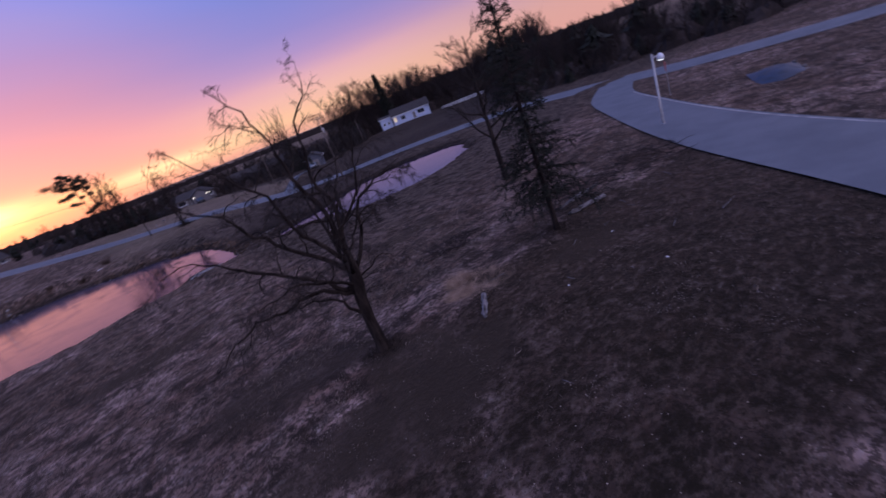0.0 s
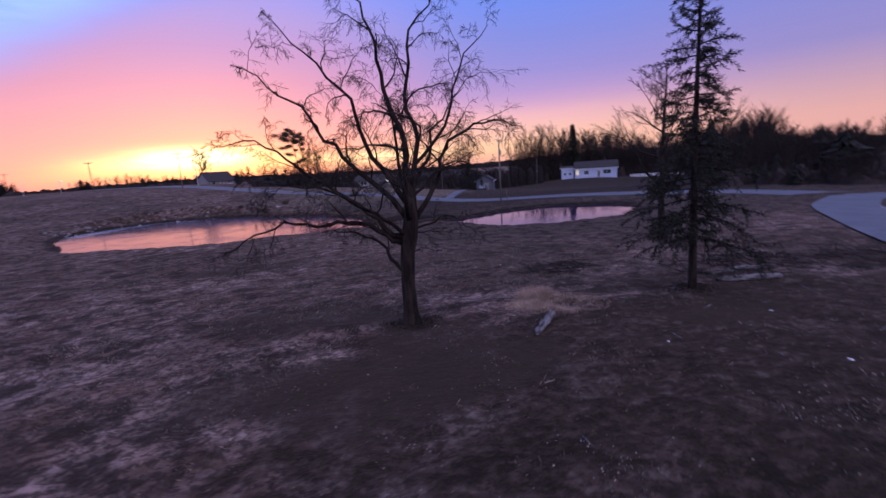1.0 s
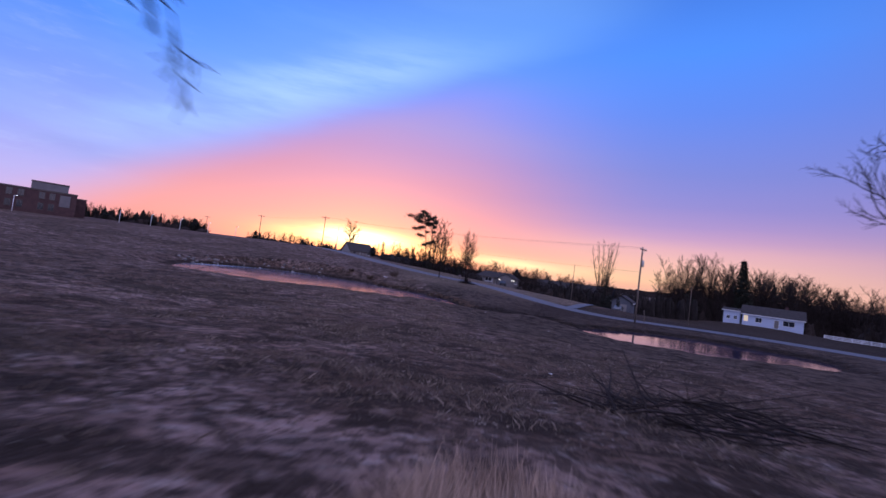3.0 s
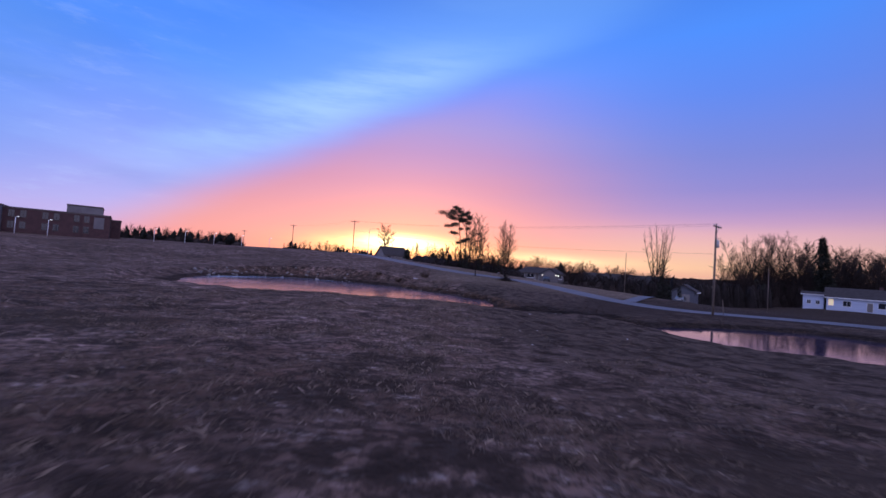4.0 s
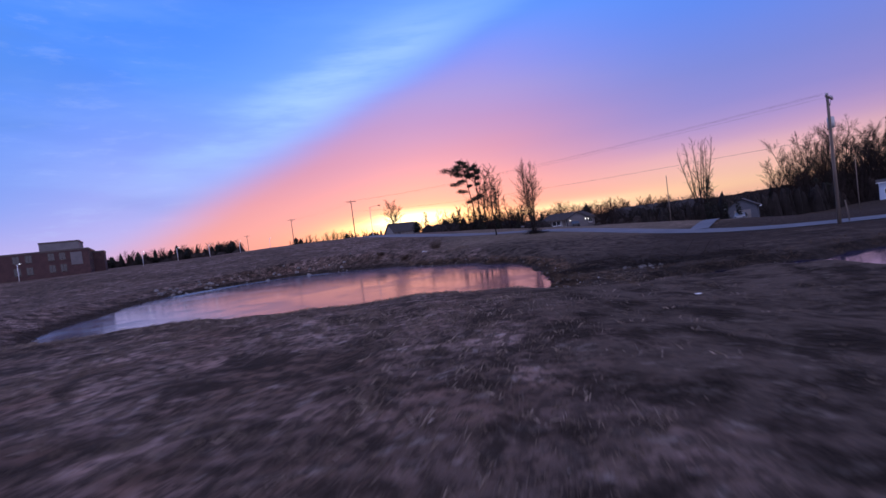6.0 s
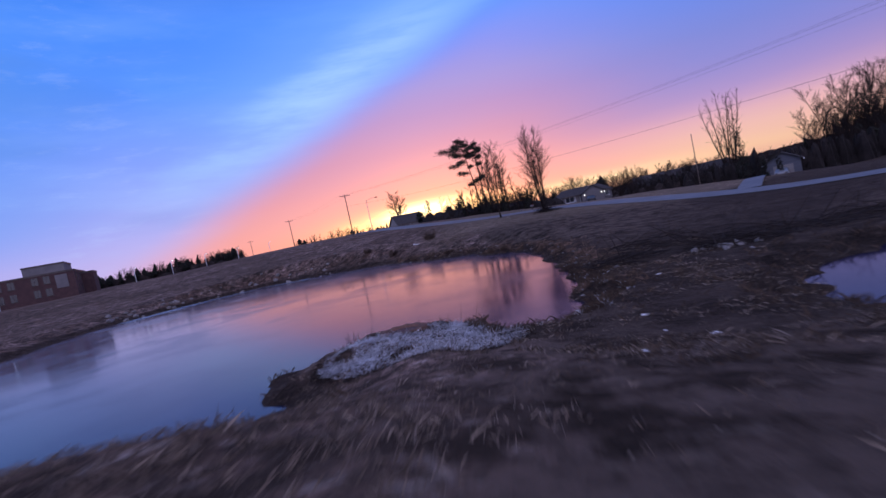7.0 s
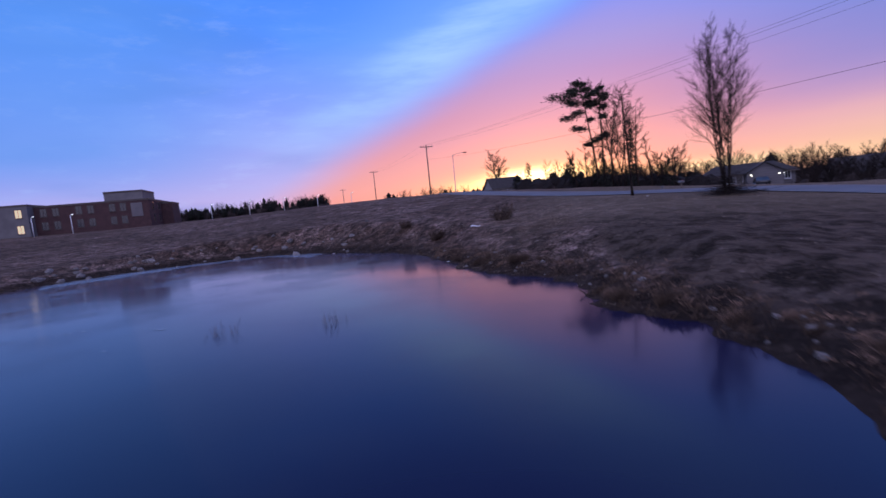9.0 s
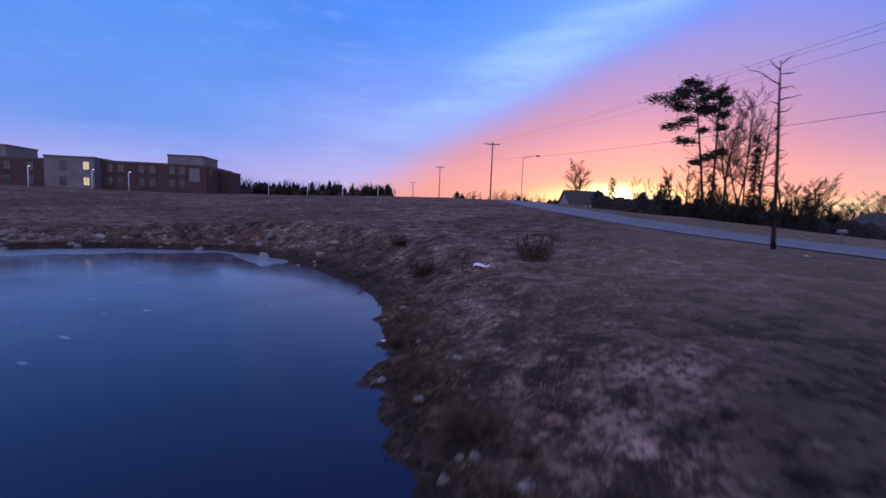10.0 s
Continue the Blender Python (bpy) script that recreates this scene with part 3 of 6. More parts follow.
def lie(x, y):
    """The ground's height, with ponds sunk into it and roads laid level across."""
    x, y = np.atleast_1d(np.asarray(x, float)), np.atleast_1d(np.asarray(y, float))
    z = rise(x, y)
    bumps = sum(np.sin(x * k * math.cos(a) + y * k * math.sin(a) + ph) / (1 + 2.2 * k) for k, a, ph in RIPPLES)
    z = z + 0.035 * bumps * step(np.hypot(x, y), 400, 60)
    tufts = sum(np.sin(x * k * math.cos(a) + y * k * math.sin(a) + ph + 1.5 * np.sin(0.7 * x - 0.9 * y + ph)) for k, a, ph in HUMMOCKS)
    z = z + 0.0075 * tufts * step(np.hypot(x, y - 20), 80, 40)
    for shore in (shore_a, shore_b):
        near = (x > shore[:, 0].min() - 8) & (x < shore[:, 0].max() + 8) & (y > shore[:, 1].min() - 8) & (y < shore[:, 1].max() + 8)
        if near.any():
            d = far_from(shore, x[near], y[near], True)[0]
            d = np.where(inside(shore, x[near], y[near]), -d, d) + 0.035 * tufts[near]
            bank = WATER + 0.06 + 0.28 * step(d, 0, 0.6)
            zn = np.where(d > 0, bank + (z[near] - bank) * step(d, 0.2, 4.0), WATER + 0.06 - 0.85 * step(-d, 0, 2.0))
            z[near] = zn
    for line, half in ((main_line, 3.6), (side_line, 3.1)):
        near = (x > line[:, 0].min() - 9) & (x < line[:, 0].max() + 9) & (y > line[:, 1].min() - 9) & (y < line[:, 1].max() + 9)
        if near.any():
            d, px, py = far_from(line, x[near], y[near], False)
            level = rise(px, py) + 0.05
            z[near] = z[near] + (level - z[near]) * (1 - step(d, half + 0.6, half + 4.0))
    return z


def H(x, y):
    return float(lie(x, y)[0])


def axis(lo, hi, fine, reach):
    """Coordinates that lie close together between lo and hi and spread out to the horizon."""
    mid = list(np.arange(lo, hi, fine))
    gap, a, b = fine, [lo], [mid[-1]]
    while a[-1] > -reach:
        gap *= 1.13
        a.append(a[-1] - gap)
        b.append(b[-1] + gap)
    return np.array(a[:0:-1] + mid + b[1:])


def build_ground():
    xs, ys = axis(-34, 34, 0.3, 1800), axis(-28, 70, 0.3, 1800)
    gx, gy = np.meshgrid(xs, ys)
    gz = lie(gx.ravel(), gy.ravel())
    verts = np.stack([gx.ravel(), gy.ravel(), gz], 1)
    nx, ny = len(xs), len(ys)
    i = np.arange((ny - 1) * (nx - 1))
    a = (i // (nx - 1)) * nx + i % (nx - 1)
    faces = np.stack([a, a + 1, a + nx + 1, a + nx], 1)
    me = bpy.data.meshes.new("ground")
    me.from_pydata(verts.tolist(), [], faces.tolist())
    me.polygons.foreach_set("use_smooth", [True] * len(me.polygons))
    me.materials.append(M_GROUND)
    return tagged(new("ground", me), "rolling field of short dead grass with mossy dark patches and some painted shade", "ground", kind="structure")


def ribbon(line, half, lift, cross=6, offset=0.0):
    s = Shape()
    n = len(line)
    t = np.gradient(line, axis=0)
    t /= np.linalg.norm(t, axis=1)[:, None]
    for i in range(n):
        z = float(rise(line[i, 0], line[i, 1])) + 0.05
        for k in range(cross + 1):
            w = offset + half * (2 * k / cross - 1)
            x, y = line[i, 0] + t[i, 1] * w, line[i, 1] - t[i, 0] * w
            s.v.append(Vector((x, y, z + lift - 0.012 * abs(w))))
    for i in range(n - 1):
        for k in range(cross):
            a = i * (cross + 1) + k
            s.f.append((a, a + 1, a + cross + 2, a + cross + 1))
    return s


ground = build_ground()
solid("road", ribbon(rounded(MAIN_ROAD, False, 12), 2.65, 0.07), M_ROAD, "worn grey two-lane asphalt road past the field", "road", kind="structure")
solid("road", ribbon(rounded(SIDE_ROAD, False, 12), 2.0, 0.095), M_ROAD, "narrow grey asphalt side road curving off the main road", "road", kind="structure")
solid("driveway", ribbon(rounded([(26.6, 54.6), (32, 63), (40, 75), (49.4, 87.6)], False, 12), 0.95, 0.08), M_ROAD, "narrow asphalt driveway from the road up to the garage", "driveway", kind="structure")
solid("road_line", ribbon(rounded(MAIN_ROAD, False, 12), 0.06, 0.078, 1, 2.42), M_LINE, "faded white edge line on the main road", "road marking", kind="structure")
solid("road_line", ribbon(rounded(MAIN_ROAD, False, 12), 0.06, 0.078, 1, -2.42), M_LINE, "faded white edge line on the main road", "road marking", kind="structure")
solid("road_line", ribbon(rounded(SIDE_ROAD, False, 12)[14:], 0.06, 0.103, 1, -1.8), M_LINE, "pale worn edge line along the side road", "road marking", kind="structure")


def pond(name, shore, label, material):
    s = Shape()
    grown = shore
    t = np.gradient(np.vstack([grown[-1:], grown, grown[:1]]), axis=0)[1:-1]
    t /= np.linalg.norm(t, axis=1)[:, None] + 1e-9
    area = 0.5 * np.sum(grown[:, 0] * np.roll(grown[:, 1], -1) - np.roll(grown[:, 0], -1) * grown[:, 1])
    outward = np.stack([t[:, 1], -t[:, 0]], 1) * (1 if area > 0 else -1)
    edge = grown + outward * 0.9
    bm = bmesh.new()
    vs = [bm.verts.new((x, y, WATER)) for x, y in edge]
    bm.faces.new(vs)
    bmesh.ops.triangulate(bm, faces=bm.faces[:])
    bmesh.ops.recalc_face_normals(bm, faces=bm.faces[:])
    me = bpy.data.meshes.new(name)
    bm.to_mesh(me)
    bm.free()
    if me.polygons[0].normal.z < 0:
        me.flip_normals()
    me.materials.append(material)
    return tagged(new(name, me), label, "pond", kind="structure")


pond("water", shore_a, "still dark pond mirroring the sunrise sky", M_WATER)
pond("water", shore_b, "smaller still pond beside the road, mirroring dark woods", M_OPENWATER)


# ---- trees ----
def bend(rng, p, d, length, segs, wander, lift):
    """A wandering line from p along d; lift bends it up (positive) or down."""
    pts = [p.copy()]
    d = d.normalized()
    for _ in range(segs):
        d = (d + Vector((rng.gauss(0, wander), rng.gauss(0, wander), rng.gauss(0, wander) + lift))).normalized()
        pts.append(pts[-1] + d * (length / segs))
    return pts


def spread(rng, d, angle):
    """A direction that leaves d by about that angle."""
    u = d.cross(Vector((rng.gauss(0, 1), rng.gauss(0, 1), rng.gauss(0, 1))))
    u = u.normalized() if u.length > 1e-3 else Vector((1, 0, 0))
    return (d * math.cos(angle) + u * math.sin(angle)).normalized()


def ramify(rng, wood, twigs, p, d, length, r, depth, wander=0.12, lift=0.03, droop=-0.05, kids=4, angle=0.7, thin=0.0042):
    """A limb with its branches; the last order goes into the twig mesh."""
    segs = 6 if depth > 1 else 4
    pts = bend(rng, p, d, length, segs, wander if depth > 0 else wander * 1.3, lift if depth > 0 else droop)
    radii = [r * (1 - 0.72 * i / segs) for i in range(segs + 1)]
    (wood if depth > 1 else twigs).tube(pts, radii, 7 if r > 0.06 else 5 if depth > 1 else 3, cap=depth > 1)
    if depth == 0:
        return
    n = kids + (2 if depth == 1 else 0)
    for k in range(n):
        t = 0.22 + 0.78 * (k + rng.random() * 0.8) / n
        i = min(int(t * segs), segs - 1)
        q = pts[i].lerp(pts[i + 1], t * segs - i)
        along = (pts[i + 1] - pts[i]).normalized()
        ramify(rng, wood, twigs, q, spread(rng, along, angle * rng.uniform(0.6, 1.25)), length * rng.uniform(0.34, 0.6) * (1.15 - 0.45 * t),
               max(radii[i] * rng.uniform(0.42, 0.62), thin), depth - 1, wander, lift, droop, kids, angle, thin)
    if depth >= 1:
        ramify(rng, wood, twigs, pts[-1], (pts[-1] - pts[-2]).normalized(), length * 0.45, max(radii[-1], thin), depth - 1, wander, lift, droop, kids, angle, thin)


def clothe(rng, wood, twigs, pts, r0, r1, depth, kids, droop, reach, first=0.25):
    """Branches along a given limb: crooked, forking, with fine hanging ends."""
    n = len(pts) - 1
    for k in range(kids):
        t = first + (1 - first) * (k + rng.random()) / kids
        i = min(int(t * n), n - 1)
        q = pts[i].lerp(pts[i + 1], t * n - i)
        along = (pts[i + 1] - pts[i]).normalized()
        d = spread(rng, along, rng.uniform(0.45, 1.15))
        d = (d + Vector((0, 0, 0.4 if depth > 1 else -0.02))).normalized()
        size = reach * rng.uniform(0.45, 1.15) * (1.1 - 0.45 * t)
        r = max((r0 + (r1 - r0) * t) * rng.uniform(0.38, 0.6), 0.0036)
        segs = 8 if depth > 1 else 6 if depth == 1 else 4
        line = bend(rng, q, d, size, segs, 0.26 if depth > 0 else 0.2, droop * (0.3 if depth > 1 else 1.0))
        end = max(r * 0.22, 0.0026)
        (wood if depth > 1 else twigs).tube(line, [r + (end - r) * j / segs for j in range(segs + 1)], 5 if depth > 1 else 3, cap=False)
        if depth > 0:
            clothe(rng, wood, twigs, line, r, end, depth - 1, kids if depth > 1 else kids + 1, droop, size * 0.52, 0.15)


def field_tree(at):
    """The broad bare tree: a stout trunk that forks low, with long crooked limbs to all sides."""
    rng = random.Random(11)
    tree = thing("bare_tree", "broad leafless tree with a forked trunk and drooping fine twigs", "tree", at)
    across = Vector((0.985, -0.17, 0))
    depthway = Vector((0.17, 0.985, 0))
    trunk = Shape()
    axis_pts = [Vector((0, 0, -0.25)), Vector((0, 0, 0.06)), across * -0.01 + Vector((0, 0, 0.35)), across * -0.02 + Vector((0, 0, 1.0)),
                across * 0.02 + Vector((0, 0, 1.7)), across * 0.10 + Vector((0, 0, 2.1)), across * 0.16 + Vector((0, 0, 2.5)), across * 0.2 + Vector((0, 0, 3.0))]
    trunk.tube(axis_pts, [0.33, 0.23, 0.172, 0.155, 0.160, 0.185, 0.165, 0.11], 14)
    part("trunk", trunk, M_BARK, tree)
    # limbs: height on the trunk, heading to the right (+) or left (-), depth, slopes from foot to tip, length, radius
    limbs = [(1.22, -0.05, 0.0, -1, 0.1, (56, 60, 48, 20, 6, -14), 2.3, 0.066),
             (1.9, -0.06, 0.05, -1, 0.5, (30, 20, 8, -12, -30), 2.0, 0.034),
             (2.0, -0.04, 0.0, -1, 0.1, (22, 16, 5, -4, -16, -30), 4.0, 0.085),
             (2.1, -0.02, 0.0, -1, 0.15, (38, 54, 40, 36, 24, 6), 4.6, 0.085),
             (2.15, 0.0, -0.05, -1, -0.7, (44, 36, 32, 18, 0), 3.6, 0.06),
             (2.5, 0.10, 0.0, -1, 0.1, (48, 44, 42, 48, 44, 30), 5.0, 0.09),
             (2.8, 0.14, 0.0, -1, 0.2, (58, 58, 62, 56, 60), 4.8, 0.085),
             (2.7, 0.17, 0.0, -1, 0.1, (84, 80, 82, 76, 72, 66), 5.3, 0.105),
             (2.9, 0.2, 0.0, 1, 0.1, (76, 84, 80, 72, 62), 4.9, 0.09),
             (3.2, 0.2, 0.0, 1, -0.4, (62, 60, 68, 58, 40), 3.7, 0.06),
             (2.45, 0.2, 0.0, 1, -0.1, (46, 58, 56, 34, 8, -14), 3.9, 0.082),
             (2.9, 0.2, 0.0, 1, 0.4, (40, 34, 10, -16, -42), 2.9, 0.045),
             (2.25, 0.2, 0.0, 1, 0.2, (10, -6, -20, -34, -44), 2.0, 0.036),
             (1.75, 0.12, 0.0, 1, 0.3, (10, -8, -18), 0.8, 0.014), (2.15, 0.2, 0.0, 1, -0.4, (12, 0, -20), 1.0, 0.018),
             (2.6, 0.1, 0.1, 0.3, 1.6, (50, 58, 50, 35), 4.0, 0.075), (2.5, 0.1, -0.1, -0.4, -1.5, (55, 60, 45, 30), 3.4, 0.07),
             (2.8, 0.15, 0.1, 0.9, 0.8, (60, 62, 50, 24), 4.0, 0.07)]
    for h, ox, oy, way, deep, slopes, length, r in limbs:
        r *= 0.78
        p = across * ox + depthway * oy + Vector((0, 0, h))
        flat = (across * way + depthway * deep).normalized()
        n = len(slopes)
        knots = [p.copy()]
        for s in slopes:
            swing = flat + depthway * rng.gauss(0, 0.18)
            for third in range(3):
                a = radians(s + rng.gauss(0, 14))
                p = p + (swing * math.cos(a) + Vector((0, 0, math.sin(a))) + depthway * rng.gauss(0, 0.12)) * (length / n / 3)
                knots.append(p.copy())
        wood, twigs = Shape(), Shape()
        m = len(knots) - 1
        wood.tube(knots, [r * (1.25 if i == 0 else 1) * (1 - 0.93 * (i / m) ** 0.85) + 0.003 for i in range(m + 1)], 9 if r > 0.05 else 6)
        clothe(rng, wood, twigs, knots, r, r * 0.14, 2, 9 if length > 2.5 else 6, -0.13, min(length * 0.36, 1.5), 0.2)
        limb = part("limb", wood, M_BARK, tree)
        part("twig_spray", twigs, M_TWIG, limb, kind="stuff")
    return tree


def bare_tree(name, label, at, height, spread_w, seed, stems=1, upright=0.75, depth=2, kids=5, r=None, turn=0.0, thin=0.0042, lean_k=1.0):
    rng = random.Random(seed)
    tree = thing(name, label, "tree", at, turn)
    wood, twigs = Shape(), Shape()
    r = r or height * 0.017
    for k in range(stems):
        a = 6.28 * k / stems + rng.random()
        lean = 0.0 if stems == 1 else rng.uniform(0.10, 0.22) * lean_k
        d = Vector((math.cos(a) * lean, math.sin(a) * lean, 1))
        p0 = Vector((math.cos(a) * 0.1 * (stems > 1), math.sin(a) * 0.1 * (stems > 1), -0.3))
        pts = bend(rng, p0, d, height * rng.uniform(0.82, 1.0), 9, 0.035, 0.03)
        rr = r / math.sqrt(stems)
        radii = [rr * (1.25 if i == 0 else 1) * (1 - 0.86 * i / 9) for i in range(10)]
        wood.tube(pts, radii, 7)
        for j in range(int(9 + height * 0.7)):
            t = 0.28 + 0.70 * (j + rng.random()) / (9 + height * 0.7)
            i = min(int(t * 9), 8)
            q = pts[i].lerp(pts[i + 1], t * 9 - i)
            b = rng.uniform(0, 6.28)
            rise_d = Vector((math.cos(b), math.sin(b), 0)) * math.cos(upright) + Vector((0, 0, math.sin(upright)))
            ramify(rng, wood, twigs, q, rise_d, spread_w * (1.08 - 0.75 * t) * rng.uniform(0.7, 1.1), max(radii[i] * 0.5, 0.012), depth, 0.13, 0.05, 0.01, kids - 2, 0.55, thin)
    part("trunk", wood, M_BARK, tree)
    part("crown", twigs, M_TWIG, tree, kind="stuff")
    return tree


def needle_spray(s, rng, pts, size, dense, hang=0.35):
    """Small needle-covered side shoots along a bough."""
    for i in range(len(pts) - 1):
        along = (pts[i + 1] - pts[i])
        step_n = max(2, int(along.length * dense))
        for k in range(step_n):
            q = pts[i] + along * (k + rng.random()) / step_n
            d = spread(rng, along.normalized(), rng.uniform(0.5, 1.25))
            d = (d + Vector((0, 0, -hang * rng.random()))).normalized()
            u = d.cross(Vector((rng.gauss(0, 1), rng.gauss(0, 1), rng.gauss(0, 1)))).normalized()
            s.blade(q, d, u, size * rng.uniform(0.6, 1.3), size * rng.uniform(0.06, 0.13))


def spruce(name, label, at, height, seed, girth=0.30, sparse=1.0, dense=26, size=0.26, subs=4, foot=0.10):
    rng = random.Random(seed)
    tree = thing(name, label, "tree", at)
    trunk = Shape()
    pts = bend(rng, Vector((0, 0, -0.25)), Vector((-0.03, 0, 1)), height + 0.25, 12, 0.006, 0.0)
    trunk.tube(pts, [height * 0.0115 * (1 - 0.93 * i / 12) + 0.006 for i in range(13)], 8)
    part("trunk", trunk, M_BARK, tree)
    n = int(height * 5.4 * sparse)
    groups = 4
    boughs, needles = [Shape() for _ in range(groups)], [Shape() for _ in range(groups)]
    for k in range(n):
        t = foot + (0.98 - foot) * ((k + rng.random()) / n) ** 1.12
        i = min(int(t * 12), 11)
        q = pts[i].lerp(pts[i + 1], t * 12 - i)
        a = k * 2.399 + rng.uniform(-0.5, 0.5)
        reach = height * girth * (1.0 - t) ** 0.95 * rng.uniform(0.45, 1.12) + 0.16
        if rng.random() < 0.12:
            reach *= 0.5
        tilt = 0.5 * t - 0.22 + rng.uniform(-0.14, 0.14)
        d = Vector((math.cos(a), math.sin(a), tilt))
        bough = bend(rng, q, d, reach, 6, 0.06, -0.05 if t < 0.7 else 0.05)
        g = k % groups
        boughs[g].tube(bough, [0.016 * (1 - 0.8 * j / 6) + 0.004 for j in range(7)], 4, cap=False)
        needle_spray(needles[g], rng, bough[1:], size * (0.8 + 0.4 * (1 - t)), dense)
        for _ in range(subs if t < 0.85 else 2):
            j = rng.randint(1, 5)
            sub = bend(rng, bough[j], spread(rng, (bough[j + 1] - bough[j]).normalized(), 0.8), reach * rng.uniform(0.25, 0.5), 3, 0.08, -0.16)
            boughs[g].tube(sub, [0.007, 0.006, 0.005, 0.003], 3, cap=False)
            needle_spray(needles[g], rng, sub, size * 0.9, dense)
    for g in range(groups):
        b = part("bough_tier", boughs[g], M_BARK, tree, kind="stuff")
        part("needle_spray", needles[g], M_SPRUCE, b, kind="stuff")
    return tree


def flag_pine(at):
    """The tall pine bared by the wind: two lean trunks with flat needle pads that stream to one side."""
    rng = random.Random(5)
    tree = thing("white_pine", "tall wind-shaped pine with flat dark needle pads streaming one way", "tree", at)
    trunk = Shape()
    # pads: height up the trunk, reach (left is negative), depth, size
    tiers = {-0.085: [(0.99, -0.5, 0.3, 0.8), (0.97, 0.5, -0.3, 0.7), (0.93, -1.2, 0.2, 1.0), (0.92, 0.9, 0.2, 0.8), (0.88, -1.6, -0.6, 0.9), (0.87, -3.9, 0.2, 1.15), (0.85, 1.3, -0.4, 0.9),
                      (0.82, -1.5, 0.5, 1.1), (0.80, 0.8, 0.8, 0.9), (0.78, -2.4, -0.5, 1.1), (0.76, 1.2, 0.3, 0.7), (0.72, -1.0, -0.7, 0.9), (0.68, -2.9, 0.2, 1.0), (0.64, 0.8, 0.4, 0.6), (0.56, -1.9, 0.3, 0.85), (0.44, 0.9, -0.3, 0.9), (0.42, -0.6, 0.4, 0.6)],
             -0.062: [(0.99, 0.3, 0.2, 0.7), (0.95, -0.5, -0.3, 0.8), (0.92, 0.8, 0.3, 0.8), (0.88, 0.9, -0.4, 0.8), (0.85, -0.8, 0.5, 0.9), (0.80, 0.7, 0.5, 0.8), (0.70, 0.6, -0.5, 0.6), (0.52, 0.7, 0.3, 0.8)]}
    for lean, height in ((-0.085, 15.0), (-0.062, 13.8)):
        pts = bend(rng, Vector((0.75 if lean > -0.07 else 0.0, 0.2, -0.3)), Vector((lean, 0, 1)), height, 9, 0.012, 0.0)
        trunk.tube(pts, [0.17 * (1 - 0.8 * i / 9) for i in range(10)], 7)
        for t, reach, deep, size in tiers[lean]:
            i = min(int(t * 9), 8)
            q = pts[i].lerp(pts[i + 1], t * 9 - i)
            d = Vector((reach, deep * abs(reach), 0.18 * abs(reach)))
            bough = bend(rng, q, d, d.length, 5, 0.08, 0.02)
            trunk.tube(bough, [0.05 * (1 - 0.8 * j / 5) + 0.006 for j in range(6)], 4, cap=False)
            pad = Shape()
            for b in (bough[2:] if abs(reach) < 2 else bough[3:]) + bough[-1:]:
                for _ in range(int(95 * size)):
                    off = Vector((rng.gauss(-0.08, 0.38), rng.gauss(0, 0.38), rng.gauss(0.05, 0.23))) * size
                    d2 = Vector((rng.gauss(-0.3, 1), rng.gauss(0, 1), rng.uniform(-0.2, 0.7))).normalized()
                    u = d2.cross(Vector((rng.gauss(0, 1), rng.gauss(0, 1), 0.2))).normalized()
                    pad.blade(b + off, d2, u, rng.uniform(0.22, 0.45), rng.uniform(0.03, 0.07))
            part("needle_pad", pad, M_PINE, tree, kind="stuff")
        for _ in range(9):
            t = rng.uniform(0.22, 0.6)
            i = min(int(t * 9), 8)
            q = pts[i].lerp(pts[i + 1], t * 9 - i)
            stub = bend(rng, q, Vector((rng.gauss(0, 1), rng.gauss(0, 1), 0.1)), rng.uniform(0.4, 1.6), 3, 0.1, 0.0)
            trunk.tube(stub, [0.025, 0.02, 0.014, 0.006], 4, cap=False)
    part("trunk", trunk, M_BARK, tree)
    return tree


def dead_snag(at):
    """A straight dead trunk with a few short branches high up."""
    rng = random.Random(18)
    tree = thing("dead_trunk", "thin straight dead tree with short broken top branches", "tree", at)
    trunk = Shape()
    pts = bend(rng, Vector((0, 0, -0.3)), Vector((-0.05, 0, 1)), 7.6, 9, 0.010, 0.0)
    trunk.tube(pts, [0.11, 0.082, 0.072, 0.066, 0.061, 0.056, 0.050, 0.043, 0.033, 0.012], 8)
    part("trunk", trunk, M_BARK, tree)
    for t, way, tilt, size in ((0.98, 0.7, 0.9, 0.5), (0.95, -1, 0.5, 0.6), (0.93, 1, 0.1, 0.75), (0.88, -1, 0.65, 1.5), (0.86, 1, -0.05, 0.6), (0.80, 1, 0.1, 0.7), (0.78, -0.6, 0.3, 0.4), (0.74, 1, 0.0, 0.6),
                               (0.66, -1, 0.2, 0.35), (0.55, 1, 0.15, 0.3), (0.36, -0.8, 0.5, 0.6), (0.30, 0.8, 0.7, 0.4)):
        i = min(int(t * 9), 8)
        q = pts[i].lerp(pts[i + 1], t * 9 - i)
        wood = Shape()
        line = bend(rng, q, Vector((way, rng.gauss(0, 0.3), tilt)), size, 5, 0.22, 0.0)
        wood.tube(line, [0.03, 0.025, 0.02, 0.016, 0.011, 0.005], 5, cap=False)
        clothe(rng, wood, wood, line, 0.02, 0.008, 0, 4, 0.0, size * 0.35)
        part("branch", wood, M_BARK, tree)
    return tree


def sliver(s, p, d, width):
    """One thin twig of the far woods."""
    u = d.cross(Vector((0.37, 0.61, 0.7))).normalized() * width
    n = len(s.v)
    s.v += [p - u, p + u, p + d]
    s.f.append((n, n + 1, n + 2))


